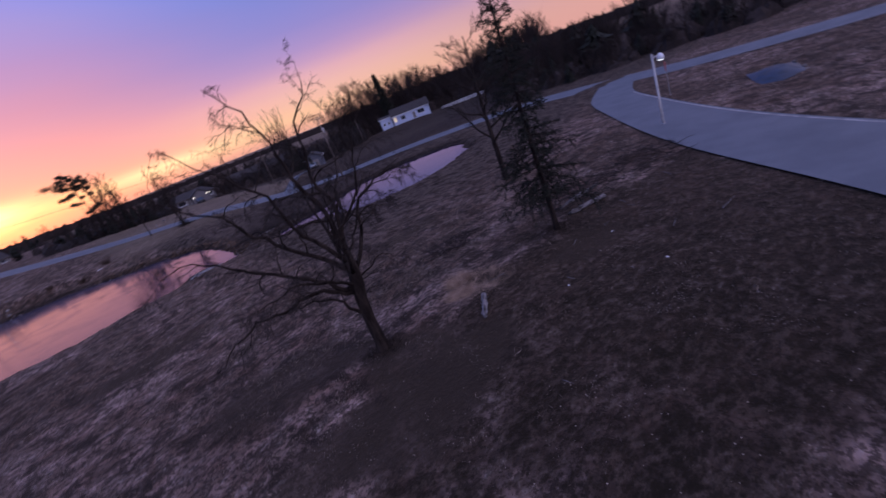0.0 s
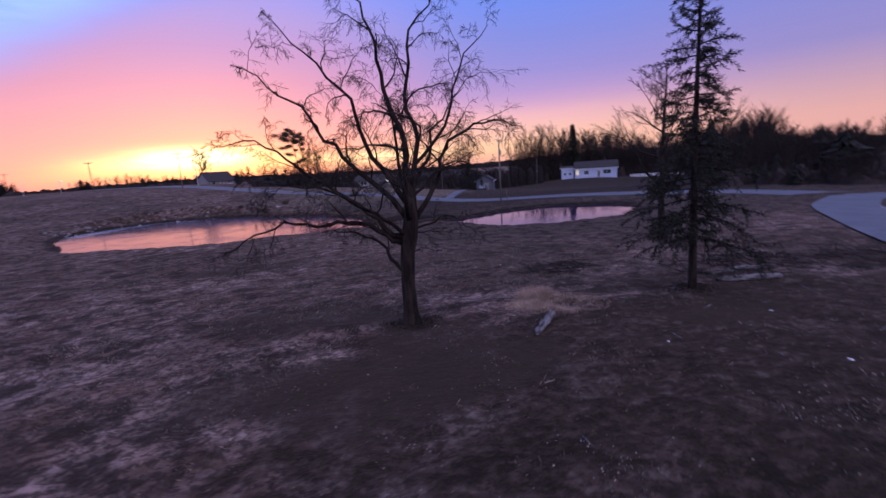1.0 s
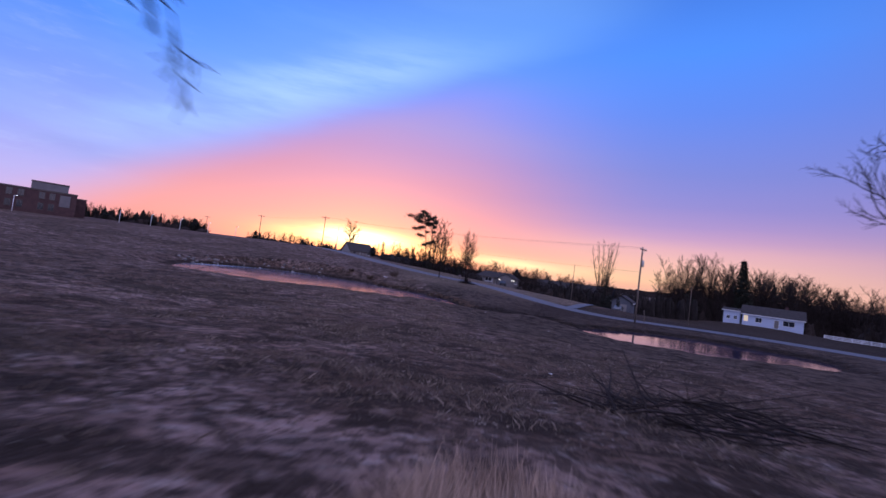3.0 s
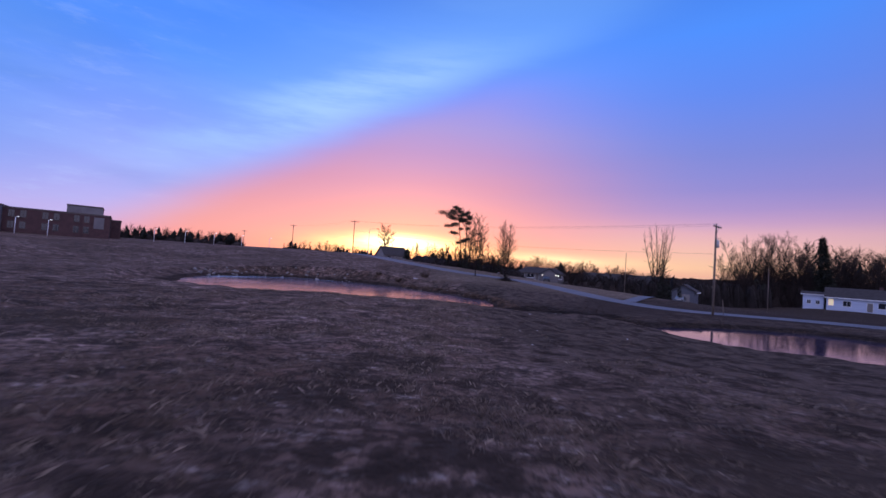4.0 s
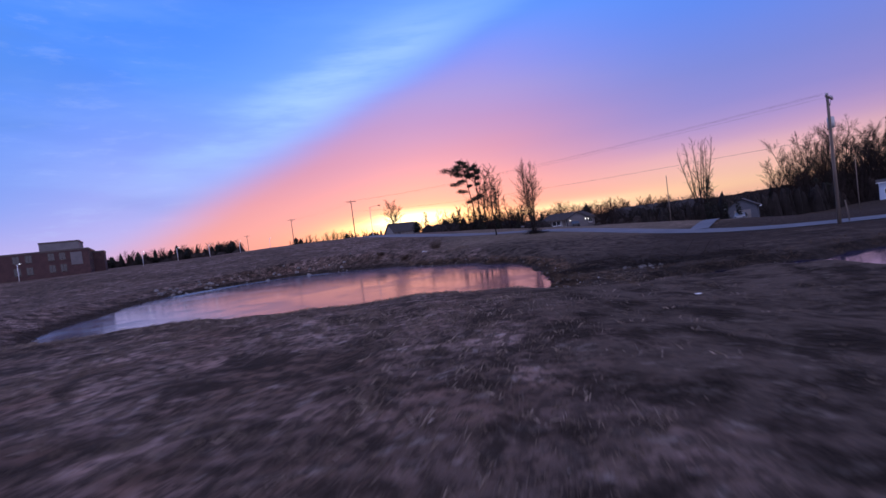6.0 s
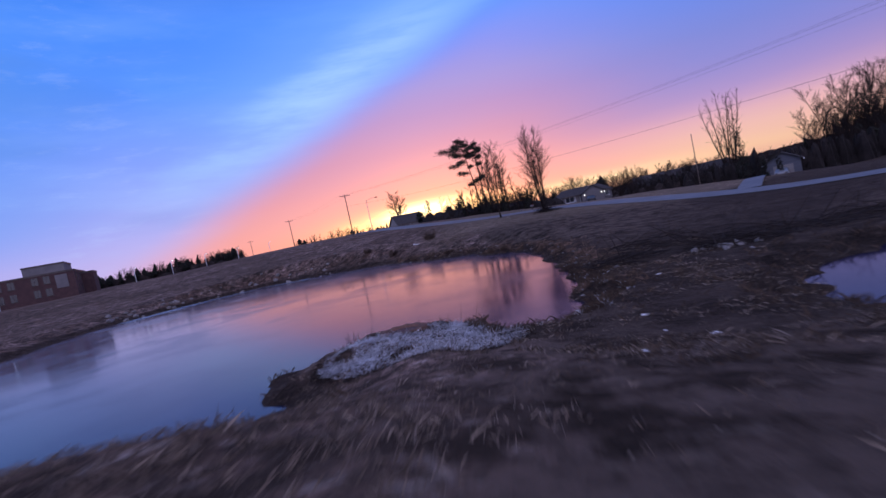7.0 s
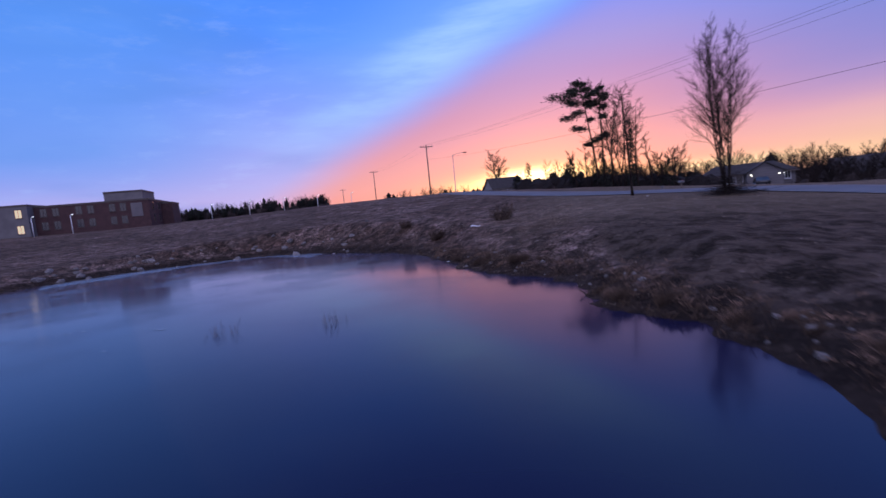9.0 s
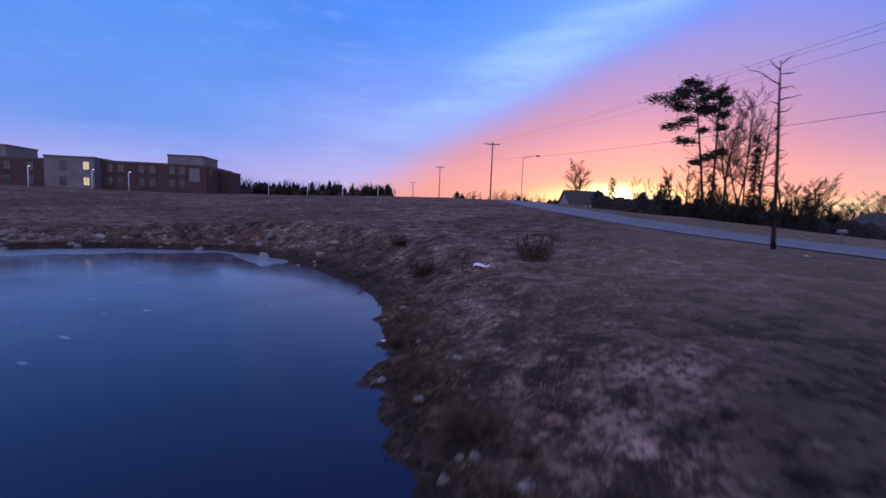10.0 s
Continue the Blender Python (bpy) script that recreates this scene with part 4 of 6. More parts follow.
def far_bare(s, rng, x, y, z, height, wide):
    """A leafless tree of the far woods, with a rounded crown of fine upswept twigs."""
    base = Vector((x, y, z - 0.3))
    lean = Vector((rng.gauss(0, 0.05), rng.gauss(0, 0.05), 1))
    top = base + lean * height
    s.tube([base, base.lerp(top, 0.5), top], [height * 0.013, height * 0.009, 0.01], 4, cap=False)
    for k in range(16):
        t = 0.20 + 0.76 * (k + rng.random()) / 16
        q = base.lerp(top, t)
        a = rng.uniform(0, 6.28)
        reach = wide * (1.15 - 0.75 * t) * rng.uniform(0.6, 1.15)
        mid = q + Vector((math.cos(a), math.sin(a), 0.75)) * reach * 0.5
        tip = mid + Vector((math.cos(a) * 0.55, math.sin(a) * 0.55, 1.0)) * reach * 0.55
        s.tube([q, mid, tip], [0.024, 0.015, 0.006], 3, cap=False)
        for _ in range(34):
            b = rng.uniform(0, 6.28)
            o = q.lerp(mid, rng.uniform(0.5, 1.0)) if rng.random() < 0.4 else mid.lerp(tip, rng.random())
            sliver(s, o, Vector((math.cos(b) * 0.6, math.sin(b) * 0.6, rng.uniform(0.3, 1.0))) * reach * rng.uniform(0.3, 0.7), 0.0012 * height + 0.006)


def far_spruce(s, rng, x, y, z, height, wide):
    """A conifer of the far woods: ragged tiers of drooping boughs."""
    blunt = rng.random() < 0.6
    for k in range(13):
        t = k / 13
        r = wide * (math.sin(math.pi * (0.22 + 0.74 * t)) * 1.1 if blunt else (1 - t) ** 0.85) * rng.uniform(0.7, 1.25) + 0.1
        zz = z + height * (0.04 + 0.90 * t)
        for j in range(11):
            a = 6.28 * j / 11 + rng.random() * 0.6
            q = r * rng.uniform(0.5, 1.2)
            tip = Vector((x + math.cos(a) * q, y + math.sin(a) * q, zz - rng.uniform(-0.01, 0.05) * height))
            s.poly([(x, y, zz + height * 0.13), tip + Vector((-math.sin(a), math.cos(a), 0)) * q * 0.32, tip - Vector((-math.sin(a), math.cos(a), 0)) * q * 0.32])
    for _ in range(24):
        t = rng.random()
        a = rng.uniform(0, 6.28)
        r = wide * (1 - t) * 0.9
        sliver(s, Vector((x + math.cos(a) * r * 0.5, y + math.sin(a) * r * 0.5, z + height * t)), Vector((math.cos(a) * r, math.sin(a) * r, 0.25 * height * 0.2)), 0.05)


def scrub(s, rng, x, y, z, height, wide, n=120, core=0.40):
    """A tangle of thin stems and twigs over a low dense core."""
    m = 8
    rings = [(0.95, -0.3), (0.7, core * 0.55), (0.4, core)]
    first = len(s.v)
    for rr, zz in rings:
        for k in range(m):
            a = 6.28 * k / m
            q = wide * rr * rng.uniform(0.7, 1.15)
            s.v.append(Vector((x + math.cos(a) * q, y + math.sin(a) * q, z + (zz * rng.uniform(0.7, 1.25) if zz > 0 else -0.03) * height)))
    s.v.append(Vector((x, y, z + height * core * rng.uniform(1.0, 1.35))))
    for r in range(2):
        s.f += [(first + r * m + k, first + r * m + (k + 1) % m, first + (r + 1) * m + (k + 1) % m, first + (r + 1) * m + k) for k in range(m)]
    s.f += [(first + 2 * m + k, first + 2 * m + (k + 1) % m, first + 3 * m) for k in range(m)]
    for _ in range(n):
        a, q = rng.uniform(0, 6.28), wide * 1.15 * math.sqrt(rng.random())
        p = Vector((x + math.cos(a) * q, y + math.sin(a) * q, z + height * rng.uniform(0.0, 0.55) * (1.15 - q / wide * 0.6)))
        sliver(s, p, Vector((rng.gauss(0, 0.3) + math.cos(a) * 0.2, rng.gauss(0, 0.3) + math.sin(a) * 0.2, 1)) * height * rng.uniform(0.12, 0.36), 0.0028 * height + 0.008)


# woods on both sides of the place: start and end of the belt, its depth, how many, heights, share of conifers
# then how tall the undergrowth stands
BELTS = [((62, 30), (76, -60), 30, 260, (4.2, 6.2), 0.12, 4.6), ((66, 32), (126, 84), 34, 320, (7.0, 9.5), 0.10, 7.8), ((120, 96), (165, 118), 35, 110, (13, 18), 0.15, 10.0),
         ((50, 112), (86, 116), 12, 90, (4.5, 7), 0.0, 6.8), ((84, 120), (146, 104), 18, 190, (9, 12.5), 0.06, 12.0), ((112, 122), (150, 122), 26, 60, (16, 19.5), 0.04, 13.0),
         ((36, 110), (57, 109), 8, 60, (3.5, 5.0), 0.1, 4.2), ((30, 132), (80, 134), 22, 120, (5.5, 8), 0.05, 5.5), ((-3, 104), (17, 102), 5, 60, (2.0, 3.2), 0.2, 2.4), ((-4, 120), (40, 150), 24, 100, (4, 6.5), 0.12, 3.6),
         ((33, 112), (39, 112), 3, 10, (2.6, 3.8), 0.1, 3.0), ((-75, 155), (-118, 130), 20, 240, (3.2, 5.3), 0.45, 3.6), ((-70, 185), (-5, 215), 30, 90, (3.5, 6.0), 0.3, 3.0), ((-150, 150), (-240, 60), 40, 120, (7, 11), 0.6, 3.0),
         ((76, -62), (40, -150), 40, 150, (7, 12), 0.2, 4.0), ((40, -150), (-90, -110), 40, 110, (8, 13), 0.3, 4.0), ((-90, -110), (-210, -10), 40, 110, (8, 12), 0.3, 4.0)]


def build_woods():
    rng = random.Random(21)
    for (ax, ay), (bx, by), deep, count, (lo, hi), dark, under in BELTS:
        bare, green = Shape(), Shape()
        t_way = Vector((bx - ax, by - ay, 0)).normalized()
        across = Vector((t_way.y, -t_way.x, 0))
        if (Vector(((ax + bx) / 2, (ay + by) / 2, 0)) - Vector((0, 40, 0))).dot(across) < 0:
            across = -across
        spots = []
        length = math.hypot(bx - ax, by - ay)
        for k in range(count):
            t, w = rng.random(), rng.random() ** 1.5 * deep
            spots.append((ax + (bx - ax) * t + across.x * w, ay + (by - ay) * t + across.y * w, w))
        for k in range(int(length / 1.7) * 3):
            t, w = rng.random(), rng.uniform(0.0, min(deep, 9.0))
            spots.append((ax + (bx - ax) * t + across.x * w, ay + (by - ay) * t + across.y * w, -1.0))
        zs = lie([p[0] for p in spots], [p[1] for p in spots])
        for (x, y, w), z in zip(spots, zs):
            if w < 0:
                scrub(bare, rng, x, y, z, under * rng.uniform(0.45, 1.15), rng.uniform(1.2, 2.4))
                continue
            h = rng.uniform(lo, hi) * (0.75 + 0.25 * min(1, w / (deep * 0.4)))
            if rng.random() < dark:
                far_spruce(green, rng, x, y, z, h * rng.uniform(0.7, 1.1), h * rng.uniform(0.2, 0.32))
            else:
                far_bare(bare, rng, x, y, z, h, h * rng.uniform(0.30, 0.45))
        solid("woods", bare, M_WOODS, "belt of bare brown woodland with dense undergrowth", "woods", kind="stuff", flat=True)
        if green.f:
            solid("conifer_stand", green, M_CONIFER, "dark conifers standing among the bare woods", "woods", kind="stuff", flat=True)


def hedge(label, a, b, height, seed, step_m=0.8):
    """A tall unclipped hedge, dense to near its top."""
    rng = random.Random(seed)
    s = Shape()
    n = int(math.hypot(b[0] - a[0], b[1] - a[1]) / step_m)
    for k in range(n):
        t = (k + rng.random()) / n
        x, y = a[0] + (b[0] - a[0]) * t + rng.gauss(0, 0.5), a[1] + (b[1] - a[1]) * t + rng.gauss(0, 0.5)
        scrub(s, rng, x, y, H(x, y), height * rng.uniform(0.85, 1.1), rng.uniform(1.3, 2.0), 90, 0.70)
    return solid("hedge", s, M_HEDGE, label, "hedge", kind="stuff", flat=True)


def ridge(name, points, height, seed, label):
    """A low wooded ridge far behind the woods, uneven along its crest."""
    s, rng = Shape(), random.Random(seed)
    line = rounded(points, False, 150)
    for i, (x, y) in enumerate(line):
        h = height * (0.72 + 0.28 * math.sin(i * 0.024 + seed)) + rng.uniform(0, 1.0) + 1.6 * rng.random() ** 3
        z = -6.0
        out = Vector((x, y - 40, 0)).normalized()
        s.v += [Vector((x, y, z)), Vector((x, y, z + 6 + h)), Vector((x + out.x * 60, y + out.y * 60, z))]
    for i in range(len(line) - 1):
        a = 3 * i
        s.f += [(a, a + 3, a + 4, a + 1), (a + 1, a + 4, a + 5, a + 2)]
    solid(name, s, M_WOODS, label, "distance", kind="structure", flat=True)


# ---- poles, wires and lamps ----
def utility_pole(at, height, turn, transformer=False, arms=1, label="", girth=0.13):
    pole = thing("utility_pole", label or "weathered wooden utility pole with a crossarm and insulators", "utility pole", at, turn, "utility poles along the road")
    s = Shape()
    s.tube([Vector((0, 0, -0.5)), Vector((0, 0, height * 0.5)), Vector((0, 0, height))], [girth, girth * 0.86, girth * 0.66], 10)
    part("shaft", s, M_POLE, pole)
    for k in range(arms):
        z = height - 0.35 - 0.9 * k
        part("crossarm", Shape().box(-1.15, -0.16, z - 0.06, 1.15, -0.06, z + 0.06), M_POLE, pole, flat=True)
        for x in (-1.05, -0.45, 0.45, 1.05):
            s = Shape().tube([Vector((x, -0.11, z + 0.05)), Vector((x, -0.11, z + 0.13)), Vector((x, -0.11, z + 0.16)), Vector((x, -0.11, z + 0.24))], [0.02, 0.05, 0.03, 0.045], 8)
            part("insulator", s, M_METAL, pole)
        for x in (-0.5, 0.5):
            part("brace", Shape().tube([Vector((x, -0.1, z - 0.05)), Vector((0, -0.12, z - 0.6))], [0.02, 0.02], 5), M_METAL, pole)
    if transformer:
        z = height - 2.6
        can = part("transformer", Shape().tube([Vector((0.38, 0, z)), Vector((0.38, 0, z + 0.08)), Vector((0.38, 0, z + 0.78)), Vector((0.38, 0, z + 0.86))], [0.19, 0.23, 0.23, 0.15], 14), M_METAL, pole, "grey transformer can")
        part("bushing", Shape().tube([Vector((0.38, 0, z + 0.84)), Vector((0.38, 0, z + 1.05))], [0.035, 0.03], 8), M_METAL, can)
        part("bracket", Shape().box(0.05, -0.05, z + 0.3, 0.2, 0.05, z + 0.5), M_DARK, pole, flat=True)
    return pole


def wire(a, b, sag, r=0.006, label="thin black overhead line slung between utility poles"):
    a, b = Vector(a), Vector(b)
    pts = [a.lerp(b, t / 24) - Vector((0, 0, 4 * sag * (t / 24) * (1 - t / 24))) for t in range(25)]
    return solid("overhead_wire", Shape().tube(pts, [r] * 25, 5), M_WIRE, label, "power line", group="overhead wires")


def street_lamp(at, height, turn):
    post = thing("street_lamp", "tall thin steel street lamp with a single arm", "street lamp", at, turn)
    part("post", Shape().tube([Vector((0, 0, -0.3)), Vector((0, 0, 0.3)), Vector((0, 0, height))], [0.14, 0.10, 0.05], 10), M_METAL, post)
    arm = [Vector((0, 0, height - 0.1)), Vector((0.6, 0, height + 0.12)), Vector((1.5, 0, height + 0.28)), Vector((2.1, 0, height + 0.3))]
    part("arm", Shape().tube(arm, [0.045, 0.04, 0.035, 0.03], 8), M_METAL, post)
    part("lamp_head", Shape().tube([Vector((2.0, 0, height + 0.3)), Vector((2.15, 0, height + 0.3)), Vector((2.6, 0, height + 0.28)), Vector((2.75, 0, height + 0.26))], [0.05, 0.11, 0.12, 0.05], 10), M_DARK, post)
    return post


def yard_lamp(at):
    post = thing("yard_lamp", "pale lamp post with a small lit white head", "lamp post", at, 0, "lamp posts by the building")
    part("post", Shape().tube([Vector((0, 0, -0.3)), Vector((0, 0, 3.4))], [0.075, 0.06], 8), M_WHITE, post)
    part("arm", Shape().tube([Vector((0, 0, 3.3)), Vector((0.5, 0, 3.55))], [0.05, 0.04], 6), M_WHITE, post)
    head = part("lamp_head", Shape().box(0.38, -0.12, 3.5, 0.72, 0.12, 3.58), M_WHITE, post, flat=True)
    part("lens", Shape().box(0.42, -0.09, 3.46, 0.68, 0.09, 3.5), M_BULB, head, "glowing white lens", flat=True)
    return post


# ---- buildings ----
def window(parent, x, y, z, w, h, out, lit=False, sill=True, frame_m=None):
    """A window in a wall; out is the way that it faces: 'x+', 'x-', 'y+' or 'y-'."""
    sgn = 1 if out[1] == "+" else -1

    def bar(a0, a1, z0, z1, d0, d1):
        lo, hi = sorted((d0 * sgn, d1 * sgn))
        if out[0] == "y":
            return (x + a0, y + lo, z + z0, x + a1, y + hi, z + z1)
        return (x + lo, y + a0, z + z0, x + hi, y + a1, z + z1)
    t = 0.07
    s = Shape()
    for q in ((-w / 2 - t, -w / 2, -t, h + t), (w / 2, w / 2 + t, -t, h + t), (-w / 2, w / 2, h, h + t), (-w / 2, w / 2, -t, 0), (-0.025, 0.025, 0, h)):
        s.box(*bar(*q, -0.02, 0.06))
    win = part("window", s, frame_m or M_WHITE, parent, flat=True)
    part("pane", Shape().box(*bar(-w / 2, w / 2, 0, h, -0.02, 0.025)), M_LIT if lit else M_PANE, win, "warmly lit pane" if lit else "", flat=True)
    if sill:
        part("sill", Shape().box(*bar(-w / 2 - 0.12, w / 2 + 0.12, -t - 0.07, -t, -0.02, 0.13)), frame_m or M_WHITE, win, flat=True)
    return win


def house(label, at, turn, w, d, wall_h, roof_h, wall_m, windows=(), doors=(), garage=None, chimney=False, group="houses along the road", edge_m=None, hip=0.0):
    """A gabled house, ridge along its length, front to -y."""
    h = thing("house", label, "house", at, turn, group)
    outline = Shape()
    outline.box(-w / 2, -d / 2, -1.0, w / 2, d / 2, wall_h)
    for x in (() if hip else (-w / 2, w / 2)):
        outline.poly([(x, -d / 2, wall_h), (x, d / 2, wall_h), (x, 0, wall_h + roof_h)])
    part("wall", outline, wall_m, h, flat=True)
    over, th = 0.45, 0.16
    s = Shape()
    k = roof_h / (d / 2)
    for sg in (-1, 1):
        y1, z1 = sg * (d / 2 + over), wall_h - k * over
        quad = [(-w / 2 - over, y1, z1), (w / 2 + over, y1, z1), (w / 2 + over - hip, 0, wall_h + roof_h), (-w / 2 - over + hip, 0, wall_h + roof_h)]
        quad = quad if sg < 0 else quad[::-1]
        a = len(s.v)
        s.v += [Vector(q) + Vector((0, 0, 0.03)) for q in quad] + [Vector(q) + Vector((0, 0, 0.03 + th)) for q in quad]
        s.f += [(a + 3, a + 2, a + 1, a), (a + 4, a + 5, a + 6, a + 7), (a, a + 1, a + 5, a + 4), (a + 1, a + 2, a + 6, a + 5), (a + 2, a + 3, a + 7, a + 6), (a + 3, a, a + 4, a + 7)]
    for sg in ((-1, 1) if hip else ()):
        x1, z1 = sg * (w / 2 + over), wall_h - k * over
        tri = [(x1, -d / 2 - over, z1 + 0.03 + th), (x1, d / 2 + over, z1 + 0.03 + th), (sg * (w / 2 + over - hip), 0, wall_h + roof_h + 0.03 + th)]
        s.poly(tri if sg > 0 else tri[::-1])
        s.poly([(q[0], q[1], q[2] - th) for q in (tri[::-1] if sg > 0 else tri)])
    roof = part("roof", s, M_ROOF, h, flat=True)
    for sg in (-1, 1):
        part("fascia", Shape().box(-w / 2 - over, sg * (d / 2 + over) - 0.03, wall_h - k * over - 0.12, w / 2 + over, sg * (d / 2 + over) + 0.03, wall_h - k * over + 0.1), edge_m or M_WHITE, roof, flat=True)
    if chimney:
        part("chimney", Shape().box(w * 0.2, 0.3, wall_h, w * 0.2 + 0.7, 1.0, wall_h + roof_h + 0.9), M_BRICK, roof, flat=True)
    for x, ww, hh, lit in windows:
        window(h, x, -d / 2, 1.0, ww, hh, "y-", lit)
    for x in doors:
        dr = part("door", Shape().box(x - 0.48, -d / 2 - 0.06, 0.05, x + 0.48, -d / 2 + 0.02, 2.12), M_SIDING, h, flat=True)
        part("door_frame", Shape().box(x - 0.58, -d / 2 - 0.03, 0.0, x - 0.48, -d / 2 + 0.02, 2.22).box(x + 0.48, -d / 2 - 0.03, 0.0, x + 0.58, -d / 2 + 0.02, 2.22).box(x - 0.58, -d / 2 - 0.03, 2.12, x + 0.58, -d / 2 + 0.02, 2.22), M_WHITE, dr, flat=True)
        part("door_knob", Shape().tube([Vector((x + 0.38, -d / 2 - 0.05, 1.0)), Vector((x + 0.38, -d / 2 - 0.13, 1.0))], [0.03, 0.035], 8), M_METAL, dr)
    if garage and garage[0] == "gable":
        g = part("garage_door", Shape().box(-w / 2 - 0.05, -garage[1] / 2, 0.02, -w / 2 + 0.02, garage[1] / 2, 2.2), M_GREYSIDE, h, flat=True)
        for i in range(1, 4):
            part("panel", Shape().box(-w / 2 - 0.075, -garage[1] / 2 + 0.1, 0.55 * i - 0.48, -w / 2 - 0.05, garage[1] / 2 - 0.1, 0.55 * i - 0.06), M_GREYSIDE, g, flat=True)
    elif garage:
        x, ww = garage
        g = part("garage_door", Shape().box(x - ww / 2, -d / 2 - 0.05, 0.02, x + ww / 2, -d / 2 + 0.02, 2.2), M_WHITE, h, flat=True)
        for i in range(1, 4):
            part("panel", Shape().box(x - ww / 2 + 0.1, -d / 2 - 0.075, 0.55 * i - 0.48, x + ww / 2 - 0.1, -d / 2 - 0.05, 0.55 * i - 0.06), M_WHITE, g, flat=True)
    return h


def parked_car(label, at, turn, material, lamps=False):
    car = thing("car", label, "car", at, turn)
    prof = [(-2.15, 0.45), (-2.2, 0.75), (-2.05, 0.92), (-1.1, 1.0), (-0.45, 1.42), (0.85, 1.45), (1.6, 1.02), (2.1, 0.95), (2.2, 0.7), (2.15, 0.4)]
    s = Shape()
    n = len(prof)
    for y, k in ((-0.86, 0.0), (-0.8, 0.02), (0.8, 0.02), (0.86, 0.0)):
        for x, z in prof:
            tuck = 0.14 if z > 1.1 else 0.0
            s.v.append(Vector((x * (1 if abs(y) < 0.85 else 0.985), y * (1 - tuck), z + (0 if abs(y) < 0.85 else -0.03))))
    for r in range(3):
        for i in range(n):
            a, b = r * n + i, r * n + (i + 1) % n
            s.f.append((a, b, b + n, a + n))
    s.f += [tuple(range(n)), tuple(range(3 * n, 4 * n))[::-1]]
    part("body", s, material, car)
    glass = Shape()
    for sg in (-1, 1):
        glass.poly([(-0.95, sg * 0.83, 1.05), (1.4, sg * 0.83, 1.07), (0.8, sg * 0.755, 1.38), (-0.42, sg * 0.755, 1.36)])
    part("side_window", glass, M_PANE, car, flat=True)
    for x in (-1.4, 1.35):
        for sg in (-1, 1):
            wheel = part("wheel", Shape().tube([Vector((x, sg * 0.66, 0.33)), Vector((x, sg * 0.86, 0.33))], [0.33, 0.33], 16), M_TYRE, car)
            part("rim", Shape().tube([Vector((x, sg * 0.84, 0.33)), Vector((x, sg * 0.875, 0.33))], [0.2, 0.18], 12), M_METAL, wheel)
    for sg in (-1, 1):
        part("headlight", Shape().box(-2.24, sg * 0.62 - 0.14, 0.68, -2.14, sg * 0.62 + 0.14, 0.82), M_CARLAMP if lamps else M_PANE, car, "lit headlight" if lamps else "", flat=True)
    return car


def block(name, label, x0, y0, x1, y1, z0, z1, wall_m, cols=(), rows=(1.2, 4.6), lit=(), end_cols=(), panel=None):
    """A flat-roofed block of the brick building; its long face looks to +x, its end to +y."""
    b = thing(name, label, "building", ((x0 + x1) / 2, (y0 + y1) / 2, z0), 0, "blocks of the brick building")
    cx, cy, h = (x1 - x0) / 2, (y1 - y0) / 2, z1 - z0
    part("wall", Shape().box(-cx, -cy, -1.2, cx, cy, h - 0.35), wall_m, b, flat=True)
    part("parapet", Shape().box(-cx - 0.08, -cy - 0.08, h - 0.35, cx + 0.08, cy + 0.08, h), M_TRIM, b, flat=True)
    for y in cols:
        for r, z in enumerate(rows):
            window(b, cx, y - (y0 + y1) / 2, z, 1.0, 1.5, "x+", (y, r) in lit, True, M_TRIM)
    for x in end_cols:
        for z in rows:
            window(b, x - (x0 + x1) / 2, cy, z, 1.0, 1.5, "y+", False, True, M_TRIM)
    if panel:
        a0, a1, zz0, zz1 = panel
        part("wall_panel", Shape().box(cx, a0 - (y0 + y1) / 2, zz0, cx + 0.1, a1 - (y0 + y1) / 2, zz1), M_CONCRETE, b, "pale grey cladding panel", flat=True)
    return b


# ---- near things ----
def fallen_log(name, label, at, turn, length, r, seed, material=None):
    rng = random.Random(seed)
    lg = thing(name, label, "log", at, turn)
    pts = bend(rng, Vector((-length / 2, 0, r * 0.72)), Vector((1, 0, 0)), length, 10, 0.05, 0.0)
    for p in pts:
        p.z = r * rng.uniform(0.6, 0.85)
    radii = [r * rng.uniform(0.82, 1.12) * (0.72 if i in (0, 10) else 1) for i in range(11)]
    stem = Shape().tube(pts, radii, 13)
    for v in stem.v:
        v += Vector((rng.gauss(0, 0.02), rng.gauss(0, r * 0.26), rng.gauss(0, r * 0.26)))
    part("stem", stem, material or M_LOG, lg)
    for _ in range(4):
        q = pts[rng.randint(2, 8)]
        d = spread(rng, Vector((1, 0, 0.3)).normalized(), 0.9)
        d.z = abs(d.z)
        part("stub", Shape().tube([q, q + d * r * 1.4, q + d * r * 2.4], [r * 0.34, r * 0.24, r * 0.12], 6), material or M_LOG, lg)
    return lg


def brush_pile(label, at, wide, high, seed, n=160, material=None):
    rng = random.Random(seed)
    s = Shape()
    for _ in range(n):
        a, q = rng.uniform(0, 6.28), wide * math.sqrt(rng.random())
        p = Vector((math.cos(a) * q, math.sin(a) * q * 0.6, 0.02 + high * (1 - q / wide) * rng.random()))
        d = Vector((rng.gauss(0, 1), rng.gauss(0, 1), rng.uniform(-0.05, 0.4))).normalized()
        line = bend(rng, p - d * 0.1, d, rng.uniform(0.4, 1.3), 3, 0.12, -0.05)
        r = rng.choice((0.004, 0.005, 0.007, 0.010, 0.018))
        s.tube(line, [r, r * 0.8, r * 0.6, r * 0.3], 4, cap=False)
    zmin = min(v.z for v in s.v)
    return solid("brush_pile", s, material or M_TWIG, label, "brush pile", (at[0], at[1], at[2] - max(zmin, -0.06)), kind="stuff")


